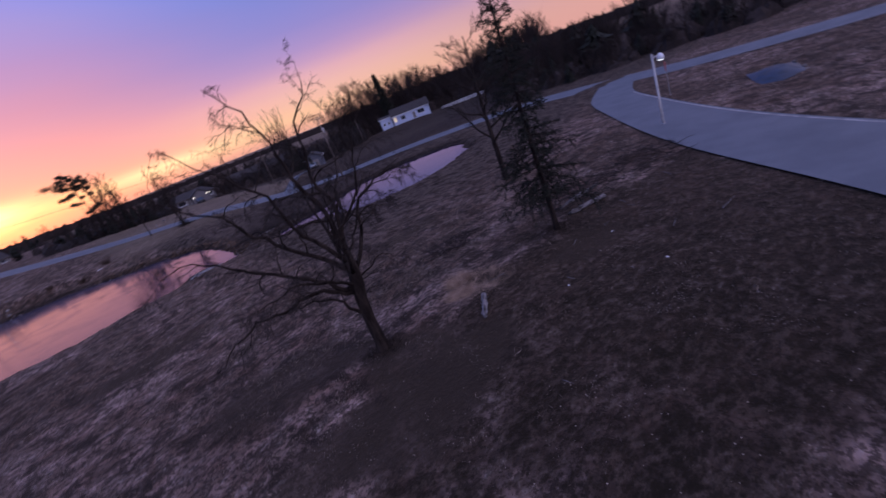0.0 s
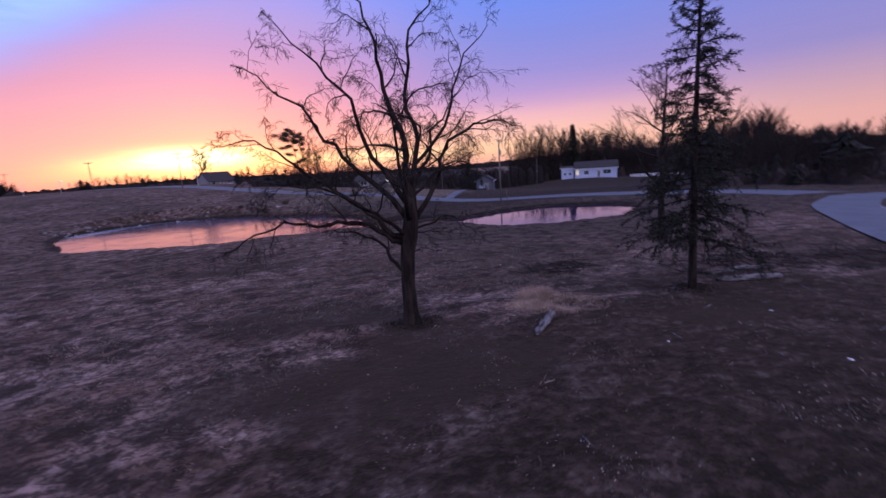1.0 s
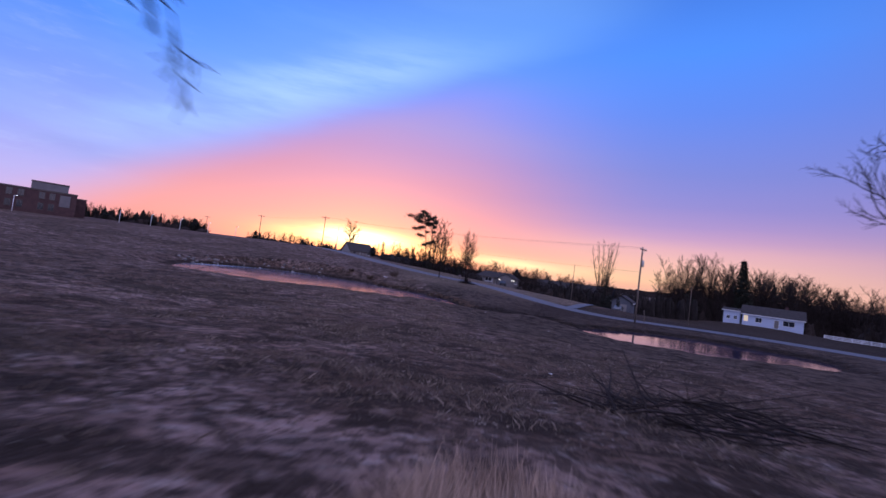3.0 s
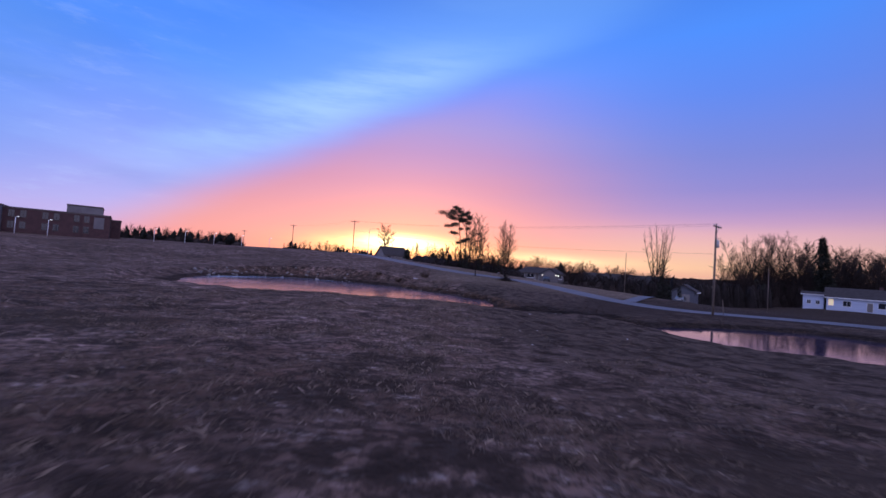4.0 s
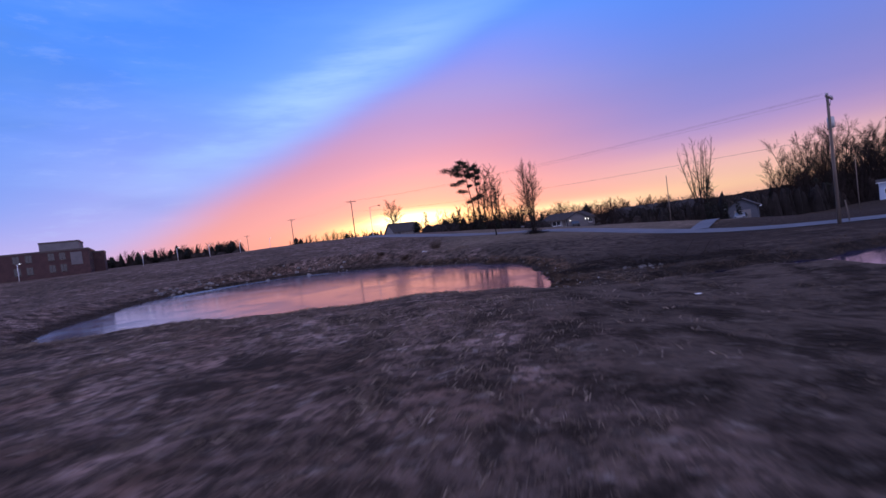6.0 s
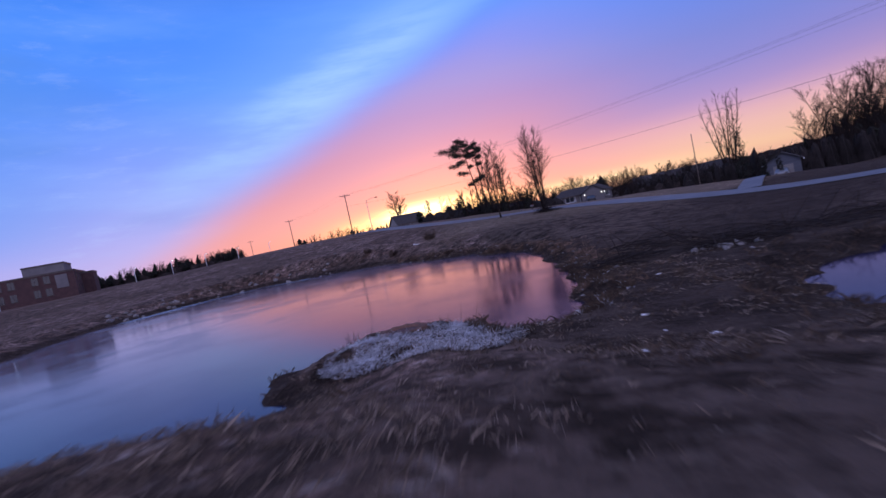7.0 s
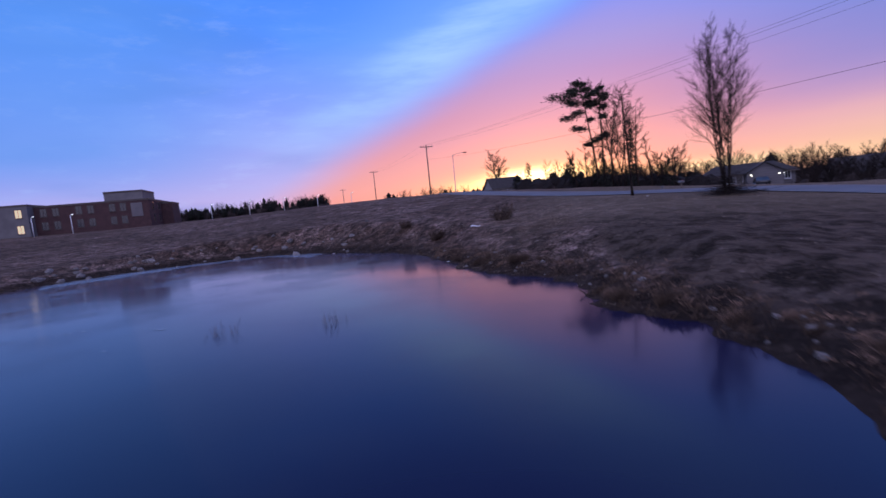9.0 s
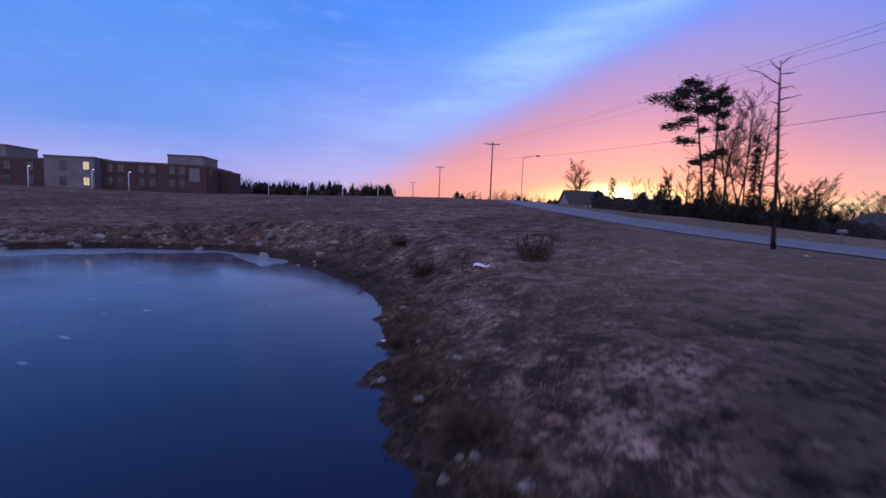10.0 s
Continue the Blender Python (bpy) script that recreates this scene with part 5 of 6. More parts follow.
def grass_clump(name, label, at, wide, high, n, material, seed, lay=0.35, wide_blade=0.009):
    rng = random.Random(seed)
    s = Shape()
    roots = []
    for _ in range(n):
        a, q = rng.uniform(0, 6.28), wide * math.sqrt(rng.random()) * rng.uniform(0.6, 1.1)
        roots.append((math.cos(a) * q, math.sin(a) * q))
    zs = lie([at[0] + p[0] for p in roots], [at[1] + p[1] for p in roots])
    for (x, y), z in zip(roots, zs):
        p = Vector((x, y, float(z) - at[2] - 0.02))
        d = Vector((rng.gauss(0, lay) + x / wide * 0.3, rng.gauss(0, lay) + y / wide * 0.3, 1)).normalized()
        u = d.cross(Vector((rng.gauss(0, 1), rng.gauss(0, 1), 0))).normalized()
        s.blade(p, d, u, high * rng.uniform(0.5, 1.15), wide_blade)
    return solid(name, s, material, label, "dry grass", at)


def scrap(label, x, y, size, seed, material=None):
    """A crumpled piece of litter lying on the ground."""
    rng = random.Random(seed)
    bm = bmesh.new()
    bmesh.ops.create_icosphere(bm, subdivisions=2, radius=size)
    for v in bm.verts:
        v.co = Vector((v.co.x * 1.5, v.co.y, v.co.z * 0.22)) * rng.uniform(0.5, 1.25)
    low = min(v.co.z for v in bm.verts)
    me = bpy.data.meshes.new("litter")
    bm.to_mesh(me)
    bm.free()
    me.materials.append(material or M_PAPER)
    ob = new("litter", me)
    ob.matrix_basis = pose(x, y, H(x, y) - low - size * 0.08, 0, 0, rng.uniform(0, 360))
    return tagged(ob, label, "litter", "scraps of litter on the field")


def stone(shape_data, x, y, size, rng):
    ob = new("stone", shape_data)
    ob.matrix_basis = Matrix.LocRotScale((x, y, max(H(x, y), WATER - 0.02) + size * 0.18), Euler((rng.uniform(-0.5, 0.5), rng.uniform(-0.5, 0.5), rng.uniform(0, 6.28))),
                                         (size * rng.uniform(0.8, 1.4), size, size * rng.uniform(0.55, 0.9)))
    return tagged(ob, "pale angular stone on the pond's edge", "stone", "stones along the pond's far edge")


def stone_mesh(seed):
    rng = random.Random(seed)
    bm = bmesh.new()
    bmesh.ops.create_icosphere(bm, subdivisions=1, radius=1.0)
    for v in bm.verts:
        v.co *= rng.uniform(0.75, 1.15)
    me = bpy.data.meshes.new("stone")
    bm.to_mesh(me)
    bm.free()
    me.materials.append(M_ROCK)
    return me


# ---- the things, space by space ----
# the bank with the broad tree and the spruce
def on(x, y, dz=0.0):
    return (x, y, H(x, y) + dz)


LOG = (-0.62, -15.3, 40)
field_tree(on(-2.9, -13.3, -0.05))
# dark blades added round both trunks to put shade at their feet
grass_clump("grass", "dark grass added for the shaded soil round the broad tree's foot", on(-2.9, -13.3), 0.75, 0.07, 1500, M_RIM, 41)
grass_clump("grass", "dark grass added for the shade under the spruce", on(4.4, -14.7), 0.7, 0.06, 1300, M_RIM, 42)
spruce("spruce_tree", "ragged dark spruce with drooping boughs and a thin top", on(4.4, -14.7), 8.9, 4, 0.215, 2.3, 80, 0.12, 7, 0.17)
bare_tree("young_bare_tree", "slim leafless tree on the lawn behind the spruce", on(13.2, -5.8), 9.0, 4.0, 8, 1, 0.5, 3, 7, 0.19, thin=0.007)
fallen_log("fallen_log", "pale rotting log with a broken end lying in straw", on(LOG[0], LOG[1]), LOG[2], 1.2, 0.075, 2)
fallen_log("fallen_log", "bleached split log beside the brush heap", on(6.4, -14.9), -25, 1.7, 0.085, 3)
fallen_log("fallen_log", "bleached branch lying on mossy ground", on(7.6, -13.9), -14, 2.3, 0.07, 9)
brush_pile("dark heap of cut brush on the bank", on(8.0, -13.4), 2.6, 0.45, 31, 260)
brush_pile("low tangle of dead sticks in the grass", on(3.7, -9.8), 1.3, 0.28, 32, 170)
brush_pile("dark spread of mulch and sticks on the bank", on(11.6, -15.0), 2.4, 0.22, 33, 260)
grass_clump("straw_grass", "clump of tall russet straw grass by the log", on(0.5, -13.2), 0.42, 0.30, 4000, M_TAWNY, 41, 0.7, 0.0024)
grass_clump("straw_grass", "wide flattened patch of pale tawny straw grass", on(0.6, -13.95), 1.2, 0.11, 11000, M_TAWNY, 42, 2.2, 0.0024)
grass_clump("straw_grass", "thin russet grass tuft at the log's end", on(-0.2, -13.9), 0.5, 0.2, 2600, M_TAWNY, 43, 1.0, 0.0024)


# along the road
P1, P2 = (30.2, 41.0), (-24.4, 110)
utility_pole((P1[0], P1[1], H(*P1)), 10.0, 42, True)
utility_pole((P2[0], P2[1], H(*P2)), 9.0, 32)
utility_pole((-53.6, 146, H(-53.6, 146)), 8.6, 35)
utility_pole((59, 73.2, H(59, 73.2)), 8.0, 40, arms=0, label="thin dark wooden service pole before the woods", girth=0.07)
utility_pole((41.5, 93.8, H(41.5, 93.8)), 9.4, 35, arms=0, label="bare broken wooden pole among the far hedges", girth=0.085)
utility_pole((-96, 200, H(-96, 200)), 8.6, 35)
street_lamp((-21.5, 116.5, H(-21.5, 116.5)), 7.2, 20)
z1, z2 = H(*P1) + 10.0, H(*P2) + 9.0
for off in (-1.05, -0.45, 1.05):
    wire((P1[0] + 0.72 * off, P1[1] + 0.69 * off, z1 - 0.12), (P2[0] + 0.85 * off, P2[1] + 0.53 * off, z2 - 0.12), 0.9)
wire((P1[0], P1[1], z1 - 3.3), (P2[0], P2[1], z2 - 2.6), 1.0, 0.010)
for off in (-1.05, 1.05):
    wire((P2[0] + 0.85 * off, P2[1] + 0.53 * off, z2 - 0.12), (-53.6 + 0.85 * off, 146 + 0.5 * off, H(-53.6, 146) + 8.4), 0.6)
dead_snag(on(5.9, 66.1))
bare_tree("roadside_maple", "leafless many-stemmed maple beside the road", on(10.3, 61.4), 9.2, 2.9, 16, 6, 1.0, 2, 9, 0.15, thin=0.0052, lean_k=0.55)
brush_pile("dark tangle of suckers round the maple's foot", on(10.3, 61.4), 0.55, 1.7, 300, 420)
brush_pile("low dark mat of dead weeds under the maple", on(10.6, 61.2), 1.5, 0.12, 301, 160)
flag_pine((4.6, 99.5, H(4.6, 99.5)))
for k, (x, y, hgt, w, stems) in enumerate(((6.3, 99.6, 13.8, 3.4, 1), (7.0, 98.6, 15.4, 3.8, 2), (8.0, 99.8, 14.6, 3.4, 2), (9.4, 98.4, 11.5, 2.4, 1), (11.2, 99.4, 8.5, 1.4, 1), (3.2, 101, 7.2, 2.0, 2), (1.5, 101.5, 6.2, 1.8, 1), (12.6, 100.5, 5.6, 1.7, 3), (14.2, 100, 6.0, 2.0, 3))):
    bare_tree("bare_tree", "leafless tree in the clump beside the pine", on(x, y), hgt, w, 50 + k, stems, 0.7, 2, 8, 0.15, thin=0.014)
bare_tree("bare_tree", "round-crowned leafless tree behind the steep-roofed house", on(-27, 184), 14.5, 5.2, 71, 3, 0.6, 2, 7, 0.3, thin=0.03)
for x, y, hgt, girth, seed in ((9.0, 99.5, 9.2, 0.13, 61), (0.9, 102.5, 4.6, 0.26, 62), (-8.6, 128, 5.6, 0.26, 63), (5.2, 98.4, 5.0, 0.3, 65), (13.2, 99, 3.6, 0.3, 66), (48.9, 88.4, 3.5, 0.15, 67), (51.0, 88.0, 3.3, 0.15, 68), (56.0, 106.5, 10.5, 0.20, 69)):
    spruce("young_spruce", "small dark conifer in the hedge beyond the road", on(x, y), hgt, seed, girth, 1.3, 14, 0.42, 4, 0.04)
bare_tree("poplar_tree", "tall leafless poplar with several upright stems", on(60.0, 117), 21.5, 3.2, 17, 7, 1.05, 2, 4, 0.42, thin=0.022, lean_k=1.35)
spruce("conifer_tree", "dense dark conifer rising over the far woods", on(103.2, 114.0), 19.5, 64, 0.23, 1.5, 6, 1.1, 4, 0.05)

build_woods()
hedge("tall dense dark hedge screening the grey house", (42.5, 110.5), (60, 110), 5.0, 31)
hedge("tall dense dark thicket behind the garage", (60, 108.5), (84, 110.5), 7.0, 32)
hedge("low dark hedge under the pine and its clump", (-6, 104.5), (19.5, 101.5), 1.9, 34)
hedge("low dark hedge beside the pale house", (36.5, 115.5), (40.5, 114), 2.9, 33)
# a rounded stand of tall bare trees rising over the woods
for k, (x, y, hgt, w) in enumerate(((88.0, 129, 18.0, 5.6), (91, 127.5, 21.0, 6.6), (94.5, 125.5, 22.6, 7.0), (98, 124.0, 22.6, 7.0), (101.5, 122, 21.4, 6.6), (111, 117, 18.0, 5.8), (116, 114, 17.0, 5.4))):
    bare_tree("bare_tree", "tall leafless broad-crowned tree rising over the far woods", on(x, y), hgt, w, 90 + k, 3, 0.85, 2, 7, 0.3, thin=0.022, lean_k=1.5)
ridge("backdrop", [(260, -200), (330, 60), (230, 330), (20, 470), (-220, 430), (-400, 250), (-420, -60)], 7.0, 2, "far low wooded ridge along the skyline")

# houses
ranch_z = H(100, 102)
house("long white ranch house, blue light painted in, with a dark roof", (102.3, 101.7, ranch_z), -41, 13.5, 8.0, 3.1, 2.1, M_WHITE_BLUELIT, ((-5.9, 0.9, 1.5, True), (-3, 1.4, 1.2, False), (3.6, 2.4, 1.3, False)), (1.0,), None, True)
house("low white wing, blue light painted in, with small windows beside the ranch house", (95.3, 107.8, ranch_z), -41, 4.0, 6.5, 3.4, 0.5, M_WHITE_BLUELIT, ((-0.8, 0.7, 0.9, False), (0.9, 0.7, 0.9, False)), (), None)
house("small dark gabled garage with pale trim facing the road", (54.8, 93.1, H(54.8, 93.1)), 55, 6.4, 4.5, 2.9, 1.3, M_GARAGE, (), (), ("gable", 2.6), edge_m=M_WHITE)
pale = house("low pale house with a dark hipped roof across the road", (28.0, 121.5, H(28.0, 121.5) - 0.25), -8, 12.6, 7.0, 2.35, 1.5, M_PALEWALL, ((-5.1, 0.8, 1.1, False), (-2.9, 1.9, 1.1, False), (5.3, 0.7, 1.0, False)), (-1.1,), edge_m=M_TRIM, hip=2.6)
# its garage wing: a gable thrust out towards the road, a lantern on either side of the door
x0, x1, y0, peak = -0.3, 4.5, -5.2, 3.75
wing = Shape().box(x0, y0, -1.0, x1, -3.45, 2.3)
wing.poly([(x0, y0, 2.3), (x1, y0, 2.3), ((x0 + x1) / 2, y0, peak)])
part("wall", wing, M_PALEWALL, pale, flat=True)
slope = Shape()
for xa, flip in ((x0 - 0.35, False), (x1 + 0.35, True)):
    xm, drop = (x0 + x1) / 2, 2.3 - 0.21
    for lift in (0.0, 0.14):
        quad = [(xa, y0 - 0.4, drop + 0.03 + lift), (xm, y0 - 0.4, peak + 0.03 + lift), (xm, -0.2, peak + 0.03 + lift), (xa, -0.2, drop + 0.03 + lift)]
        slope.poly(quad if flip == (lift > 0) else quad[::-1])
    slope.poly([(xa, y0 - 0.4, drop + 0.03), (xm, y0 - 0.4, peak + 0.03), (xm, y0 - 0.4, peak + 0.17), (xa, y0 - 0.4, drop + 0.17)])
part("roof", slope, M_ROOF, pale, flat=True)
gate = part("garage_door", Shape().box(0.7, y0 - 0.05, 0.02, 3.5, y0 + 0.02, 2.05), M_PALEWALL, pale, flat=True)
for k in range(4):
    part("panel", Shape().box(0.8, y0 - 0.075, 0.1 + 0.48 * k, 3.4, y0 - 0.05, 0.5 + 0.48 * k), M_PALEWALL, gate, flat=True)
for x, y in ((0.3, y0), (3.95, y0), (4.75, -3.5)):
    lantern = part("wall_lantern", Shape().box(x - 0.05, y - 0.03, 1.70, x + 0.05, y, 2.10), M_DARK, pale, "lit wall lantern", flat=True)
    part("bulb", Shape().box(x - 0.075, y - 0.15, 1.78, x + 0.075, y - 0.03, 2.02), M_CARLAMP, lantern, flat=True)
    part("cap", Shape().box(x - 0.09, y - 0.16, 2.02, x + 0.09, y - 0.03, 2.08), M_DARK, lantern, flat=True)
house("dark grey house with a broad roof behind a hedge", (52, 124, H(52, 124)), -15, 20, 9, 2.8, 2.6, M_GREYSIDE, ((-6, 1.4, 1.2, False), (0, 1.4, 1.2, False)), (3,), (6.8, 3), edge_m=M_TRIM)
house("dark house with a steep roof beside the road", (-21, 165, H(-21, 165) - 1.0), 30, 9.5, 9, 2.3, 3.0, M_GREYSIDE, ((-3, 1.2, 1.2, False), (3, 1.2, 1.2, False)), (0,), edge_m=M_TRIM)
parked_car("dark blue car parked before the pale house's garage", (28.0, 113.2, H(28.0, 113.2)), 80, M_CARPAINT)
parked_car("silver car parked on the driveway before the garage", (51.3, 88.4, H(51.3, 88.4)), 55, M_CARLIGHT)

# the brick building on the rise; laid out from its near corner, the long front along -y
SITE = pose(-83.9, 102.0, 0, 0, 0, -53.13)
wings = [block("building_wing", "two-storey red brick wing with small paired windows", -16, -19.5, 0, 0, 3.0, 8.75, M_BRICK, (-18, -16, -12.2, -10.2, -6.5, -4.6), (1.0, 3.6), (), (-3, -7, -11), (-3.2, -1.2, 2.2, 5.0)),
         block("building_penthouse", "grey plant room on the brick building's roof", -12, -8.8, -3.5, -1.8, 8.77, 10.9, M_CONCRETE),
         block("building_entrance", "pale panelled entrance block with lit windows", -14, -28.2, 2.2, -19.5, 2.8, 9.1, M_CONCRETE, (-25, -20.9), (0.8, 3.8), ((-20.9, 0), (-20.9, 1))),
         block("building_wing", "long red brick wing with rows of small windows", -16, -66, 0, -28.2, 2.6, 8.6, M_BRICK, tuple(range(-64, -28, 4)), (0.9, 3.6)),
         block("building_penthouse", "grey plant room on the long wing's roof", -12, -52, -3.5, -38.6, 8.62, 11.2, M_CONCRETE),
         block("building_stair", "narrow brick stair tower at the wing's end", -15.5, 0, -9, 2.2, 3.0, 8.2, M_BRICK)]
for wing in wings:
    wing.matrix_basis = SITE @ wing.matrix_basis
for x, y in ((-96, 71.5), (-95, 77.5), (-91, 85), (-88, 89.5), (-82, 116), (-78, 124), (-73, 131), (-68, 139), (-62, 147), (-100, 64)):
    yard_lamp((x, y, H(x, y)))
HOLLOW = [(9.2, 29.8, 1.8), (11.4, 28.2, 1.9), (10.4, 27.4, 1.4), (13.6, 27.2, 1.8), (7.2, 27.4, 1.2)]
STEMS = [(-0.7, 25.7, 14, 0.3), (2.3, 24.3, 4, 0.8), (-2.9, 20.4, 16, 0.3), (-2.0, 21.0, 14, 0.3), (-5.7, 41.5, 18, 0.4), (-3.2, 42.4, 14, 0.4)]

# ---- by the junction ----
def lamp_post(at, height):
    post = thing("lamp_post", "pale steel lamp post with a small hooded lamp", "lamp post", at, -30)
    part("shaft", Shape().tube([Vector((0, 0, -0.4)), Vector((0, 0, 0.1)), Vector((0, 0, height))], [0.075, 0.068, 0.055], 10), M_METAL, post)
    part("arm", Shape().tube([Vector((0, 0, height - 0.25)), Vector((0.3, 0, height - 0.15)), Vector((0.5, 0, height - 0.18))], [0.035, 0.03, 0.03], 8), M_METAL, post)
    hood = part("lamp_hood", Shape().tube([Vector((0.5, 0, height - 0.10)), Vector((0.5, 0, height - 0.2)), Vector((0.5, 0, height - 0.42))], [0.06, 0.16, 0.2], 12), M_WHITE, post)
    part("lens", Shape().tube([Vector((0.5, 0, height - 0.43)), Vector((0.5, 0, height - 0.47))], [0.15, 0.1], 12), M_BULB, hood)
    part("collar", Shape().tube([Vector((0, 0, -0.05)), Vector((0, 0, 0.12))], [0.12, 0.10], 10), M_METAL, post)
    return post


lamp_post(on(18.4, -13.5), 3.9)
sign = thing("stop_sign", "red eight-sided road sign on a thin steel post", "road sign", on(28.8, -10.4), 205)
part("post", Shape().box(-0.03, -0.02, -0.4, 0.03, 0.02, 2.5), M_METAL, sign, flat=True)
octagon = [(0.38 * math.cos(radians(22.5 + 45 * k)), 0.38 * math.sin(radians(22.5 + 45 * k))) for k in range(8)]
plate = Shape()
plate.v = [Vector((x, y, z + 2.15)) for y in (-0.035, -0.02) for x, z in octagon]
plate.f = [tuple(range(8)), tuple(range(8, 16))[::-1]] + [(k, (k + 1) % 8, 8 + (k + 1) % 8, 8 + k) for k in range(8)]
part("plate", plate, M_RED, sign, flat=True)

heap = thing("tarp_heap", "dark blue tarpaulin over a low heap on the grass", "tarp", on(26.6, -17.4), 20)
cloth = Shape()
rng_t = random.Random(77)
for j in range(9):
    for i in range(13):
        u, v = i / 6 - 1, j / 4 - 1
        cloth.v.append(Vector((u * 2.6, v * 1.3, max(0.0, 0.38 * (1 - u * u) * (1 - v * v)) + rng_t.uniform(-0.05, 0.06) * (abs(u) < 0.98 and abs(v) < 0.98))))
cloth.f = [(j * 13 + i, j * 13 + i + 1, j * 13 + i + 14, j * 13 + i + 13) for j in range(8) for i in range(12)]
part("cloth", cloth, M_BLUE, heap)
for k in range(5):
    part("weight_stone", stone_mesh(90 + k), M_ROCK, heap).matrix_basis = Matrix.LocRotScale((-2.3 + 1.1 * k, -1.25 + 0.1 * (k % 2), 0.08), None, (0.16, 0.14, 0.11))

box = thing("mailbox", "pale roadside mailbox on a wooden post", "mailbox", on(11.3, 80.0), 40)
part("post", Shape().box(-0.05, -0.05, -0.3, 0.05, 0.05, 0.8), M_POLE, box, flat=True)
part("case", Shape().tube([Vector((0, -0.26, 0.9)), Vector((0, 0.26, 0.9))], [0.13, 0.13], 10), M_PALEWALL, box)
part("flag", Shape().box(0.13, -0.05, 0.9, 0.145, 0.0, 1.12), M_RED, box, flat=True)

marker = thing("marker_post", "short pale post with a rounded cap beside the road", "post", on(9.7, 80.0))
part("shaft", Shape().tube([Vector((0, 0, -0.2)), Vector((0, 0, 0.40))], [0.11, 0.10], 10), M_PALEWALL, marker)
part("cap", Shape().tube([Vector((0, 0, 0.40)), Vector((0, 0, 0.46)), Vector((0, 0, 0.56))], [0.14, 0.15, 0.05], 10), M_PALEWALL, marker)

# white boundary fence beside the ranch house
fence = thing("fence", "low white board fence beside the ranch house", "fence", (118.6, 86.9, H(118.6, 86.9)), -41)
for k in range(12):
    part("post", Shape().box(k * 1.8 - 10.8, -0.06, -0.6, k * 1.8 - 10.68, 0.06, 1.25), M_WHITE, fence, flat=True)
for z in (0.25, 0.6, 0.95):
    part("board", Shape().box(-10.9, -0.09, z, 9.1, -0.063, z + 0.2), M_WHITE, fence, flat=True)
# ---- round the ponds ----
islet_at = on(1.3, 23.0)
rng_i = random.Random(70)
mat_straw, dark_rim = Shape(), Shape()
roots = []
for _ in range(27000):
    a, q = rng_i.uniform(0, 6.28), math.sqrt(rng_i.random())
    x, y = 1.85 + math.cos(a) * q * 2.05, 22.15 + math.sin(a) * q * 1.9
    if math.hypot((x - 1.25) / 0.72, (y - 23.35) / 0.6) > 1.0:
        roots.append((x, y, q))
for (x, y, q), z in zip(roots, lie([p[0] for p in roots], [p[1] for p in roots])):
    if z < WATER + 0.02:
        continue
    d = Vector((rng_i.gauss(0.1, 0.35), rng_i.gauss(-0.55, 0.35), rng_i.uniform(0.05, 0.34))).normalized()
    u = d.cross(Vector((rng_i.gauss(0, 1), rng_i.gauss(0, 1), 0.2))).normalized()
    (dark_rim if q > 0.93 or noise.noise(Vector((x * 1.7, y * 1.7, 3.0))) > 0.38 else mat_straw).blade(Vector((x, y, float(z) - 0.02)), d, u, rng_i.uniform(0.07, 0.20), 0.0042)
solid("straw_mat", mat_straw, M_FROST, "flattened mat of frosty bleached straw on the pond's spit", "dry grass", kind="stuff")
solid("sedge_rim", dark_rim, M_RIM, "dark rim of brown sedge round the straw mat", "dry grass", kind="stuff")

ring = thing("drain_ring", "low rusty concrete drain ring with a muddy middle", "drain", on(1.25, 23.35), 12)
rim = Shape()
prof = [(0.54, -0.15), (0.53, 0.045), (0.48, 0.075), (0.36, 0.065), (0.30, -0.03)]
for k in range(28):
    a = 2 * math.pi * k / 28
    for r, z in prof:
        rim.v.append(Vector((r * math.cos(a), r * 0.85 * math.sin(a), z + 0.012 * math.sin(k * 2.3))))
rim.f = [(k * 5 + i, ((k + 1) % 28) * 5 + i, ((k + 1) % 28) * 5 + i + 1, k * 5 + i + 1) for k in range(28) for i in range(4)]
part("rim", rim, M_PIPE, ring)
mud = Shape()
mud.v = [Vector((0.33 * math.cos(6.2832 * k / 24), 0.28 * math.sin(6.2832 * k / 24), 0.025)) for k in range(24)]
mud.f = [tuple(range(24))]
part("mud", mud, M_RUSTMUD, ring, "wet rust-red mud")

# stones and thin ice along the far edge
rocks = [stone_mesh(k) for k in range(4)]
rng_s = random.Random(12)
line = shore_a
for _ in range(420):
    i = rng_s.randrange(len(line))
    x, y = line[i]
    if y < 52 or x > -14:
        continue
    c = np.array([-12.0, 40.0])
    out = (line[i] - c) / np.linalg.norm(line[i] - c)
    w = rng_s.uniform(-0.2, 2.6)
    stone(rocks[rng_s.randrange(4)], float(x + out[0] * w + rng_s.gauss(0, 0.6)), float(y + out[1] * w + rng_s.gauss(0, 0.6)), rng_s.uniform(0.10, 0.34), rng_s)
for _ in range(90):
    y = rng_s.uniform(22.5, 56)
    i = int(np.argmin(np.abs(line[:, 1] - y) + (line[:, 0] < -10) * 99))
    stone(rocks[rng_s.randrange(4)], float(line[i, 0]) + rng_s.uniform(0.0, 0.9), y, rng_s.uniform(0.03, 0.11), rng_s)
for _ in range(26):
    x, y = rng_s.gauss(10.6, 0.8), rng_s.gauss(20.8, 0.5)
    stone(rocks[rng_s.randrange(4)], x, y, rng_s.uniform(0.06, 0.16), rng_s)
ice = Shape()
rng_c = random.Random(14)
edge_in, edge_out = [], []
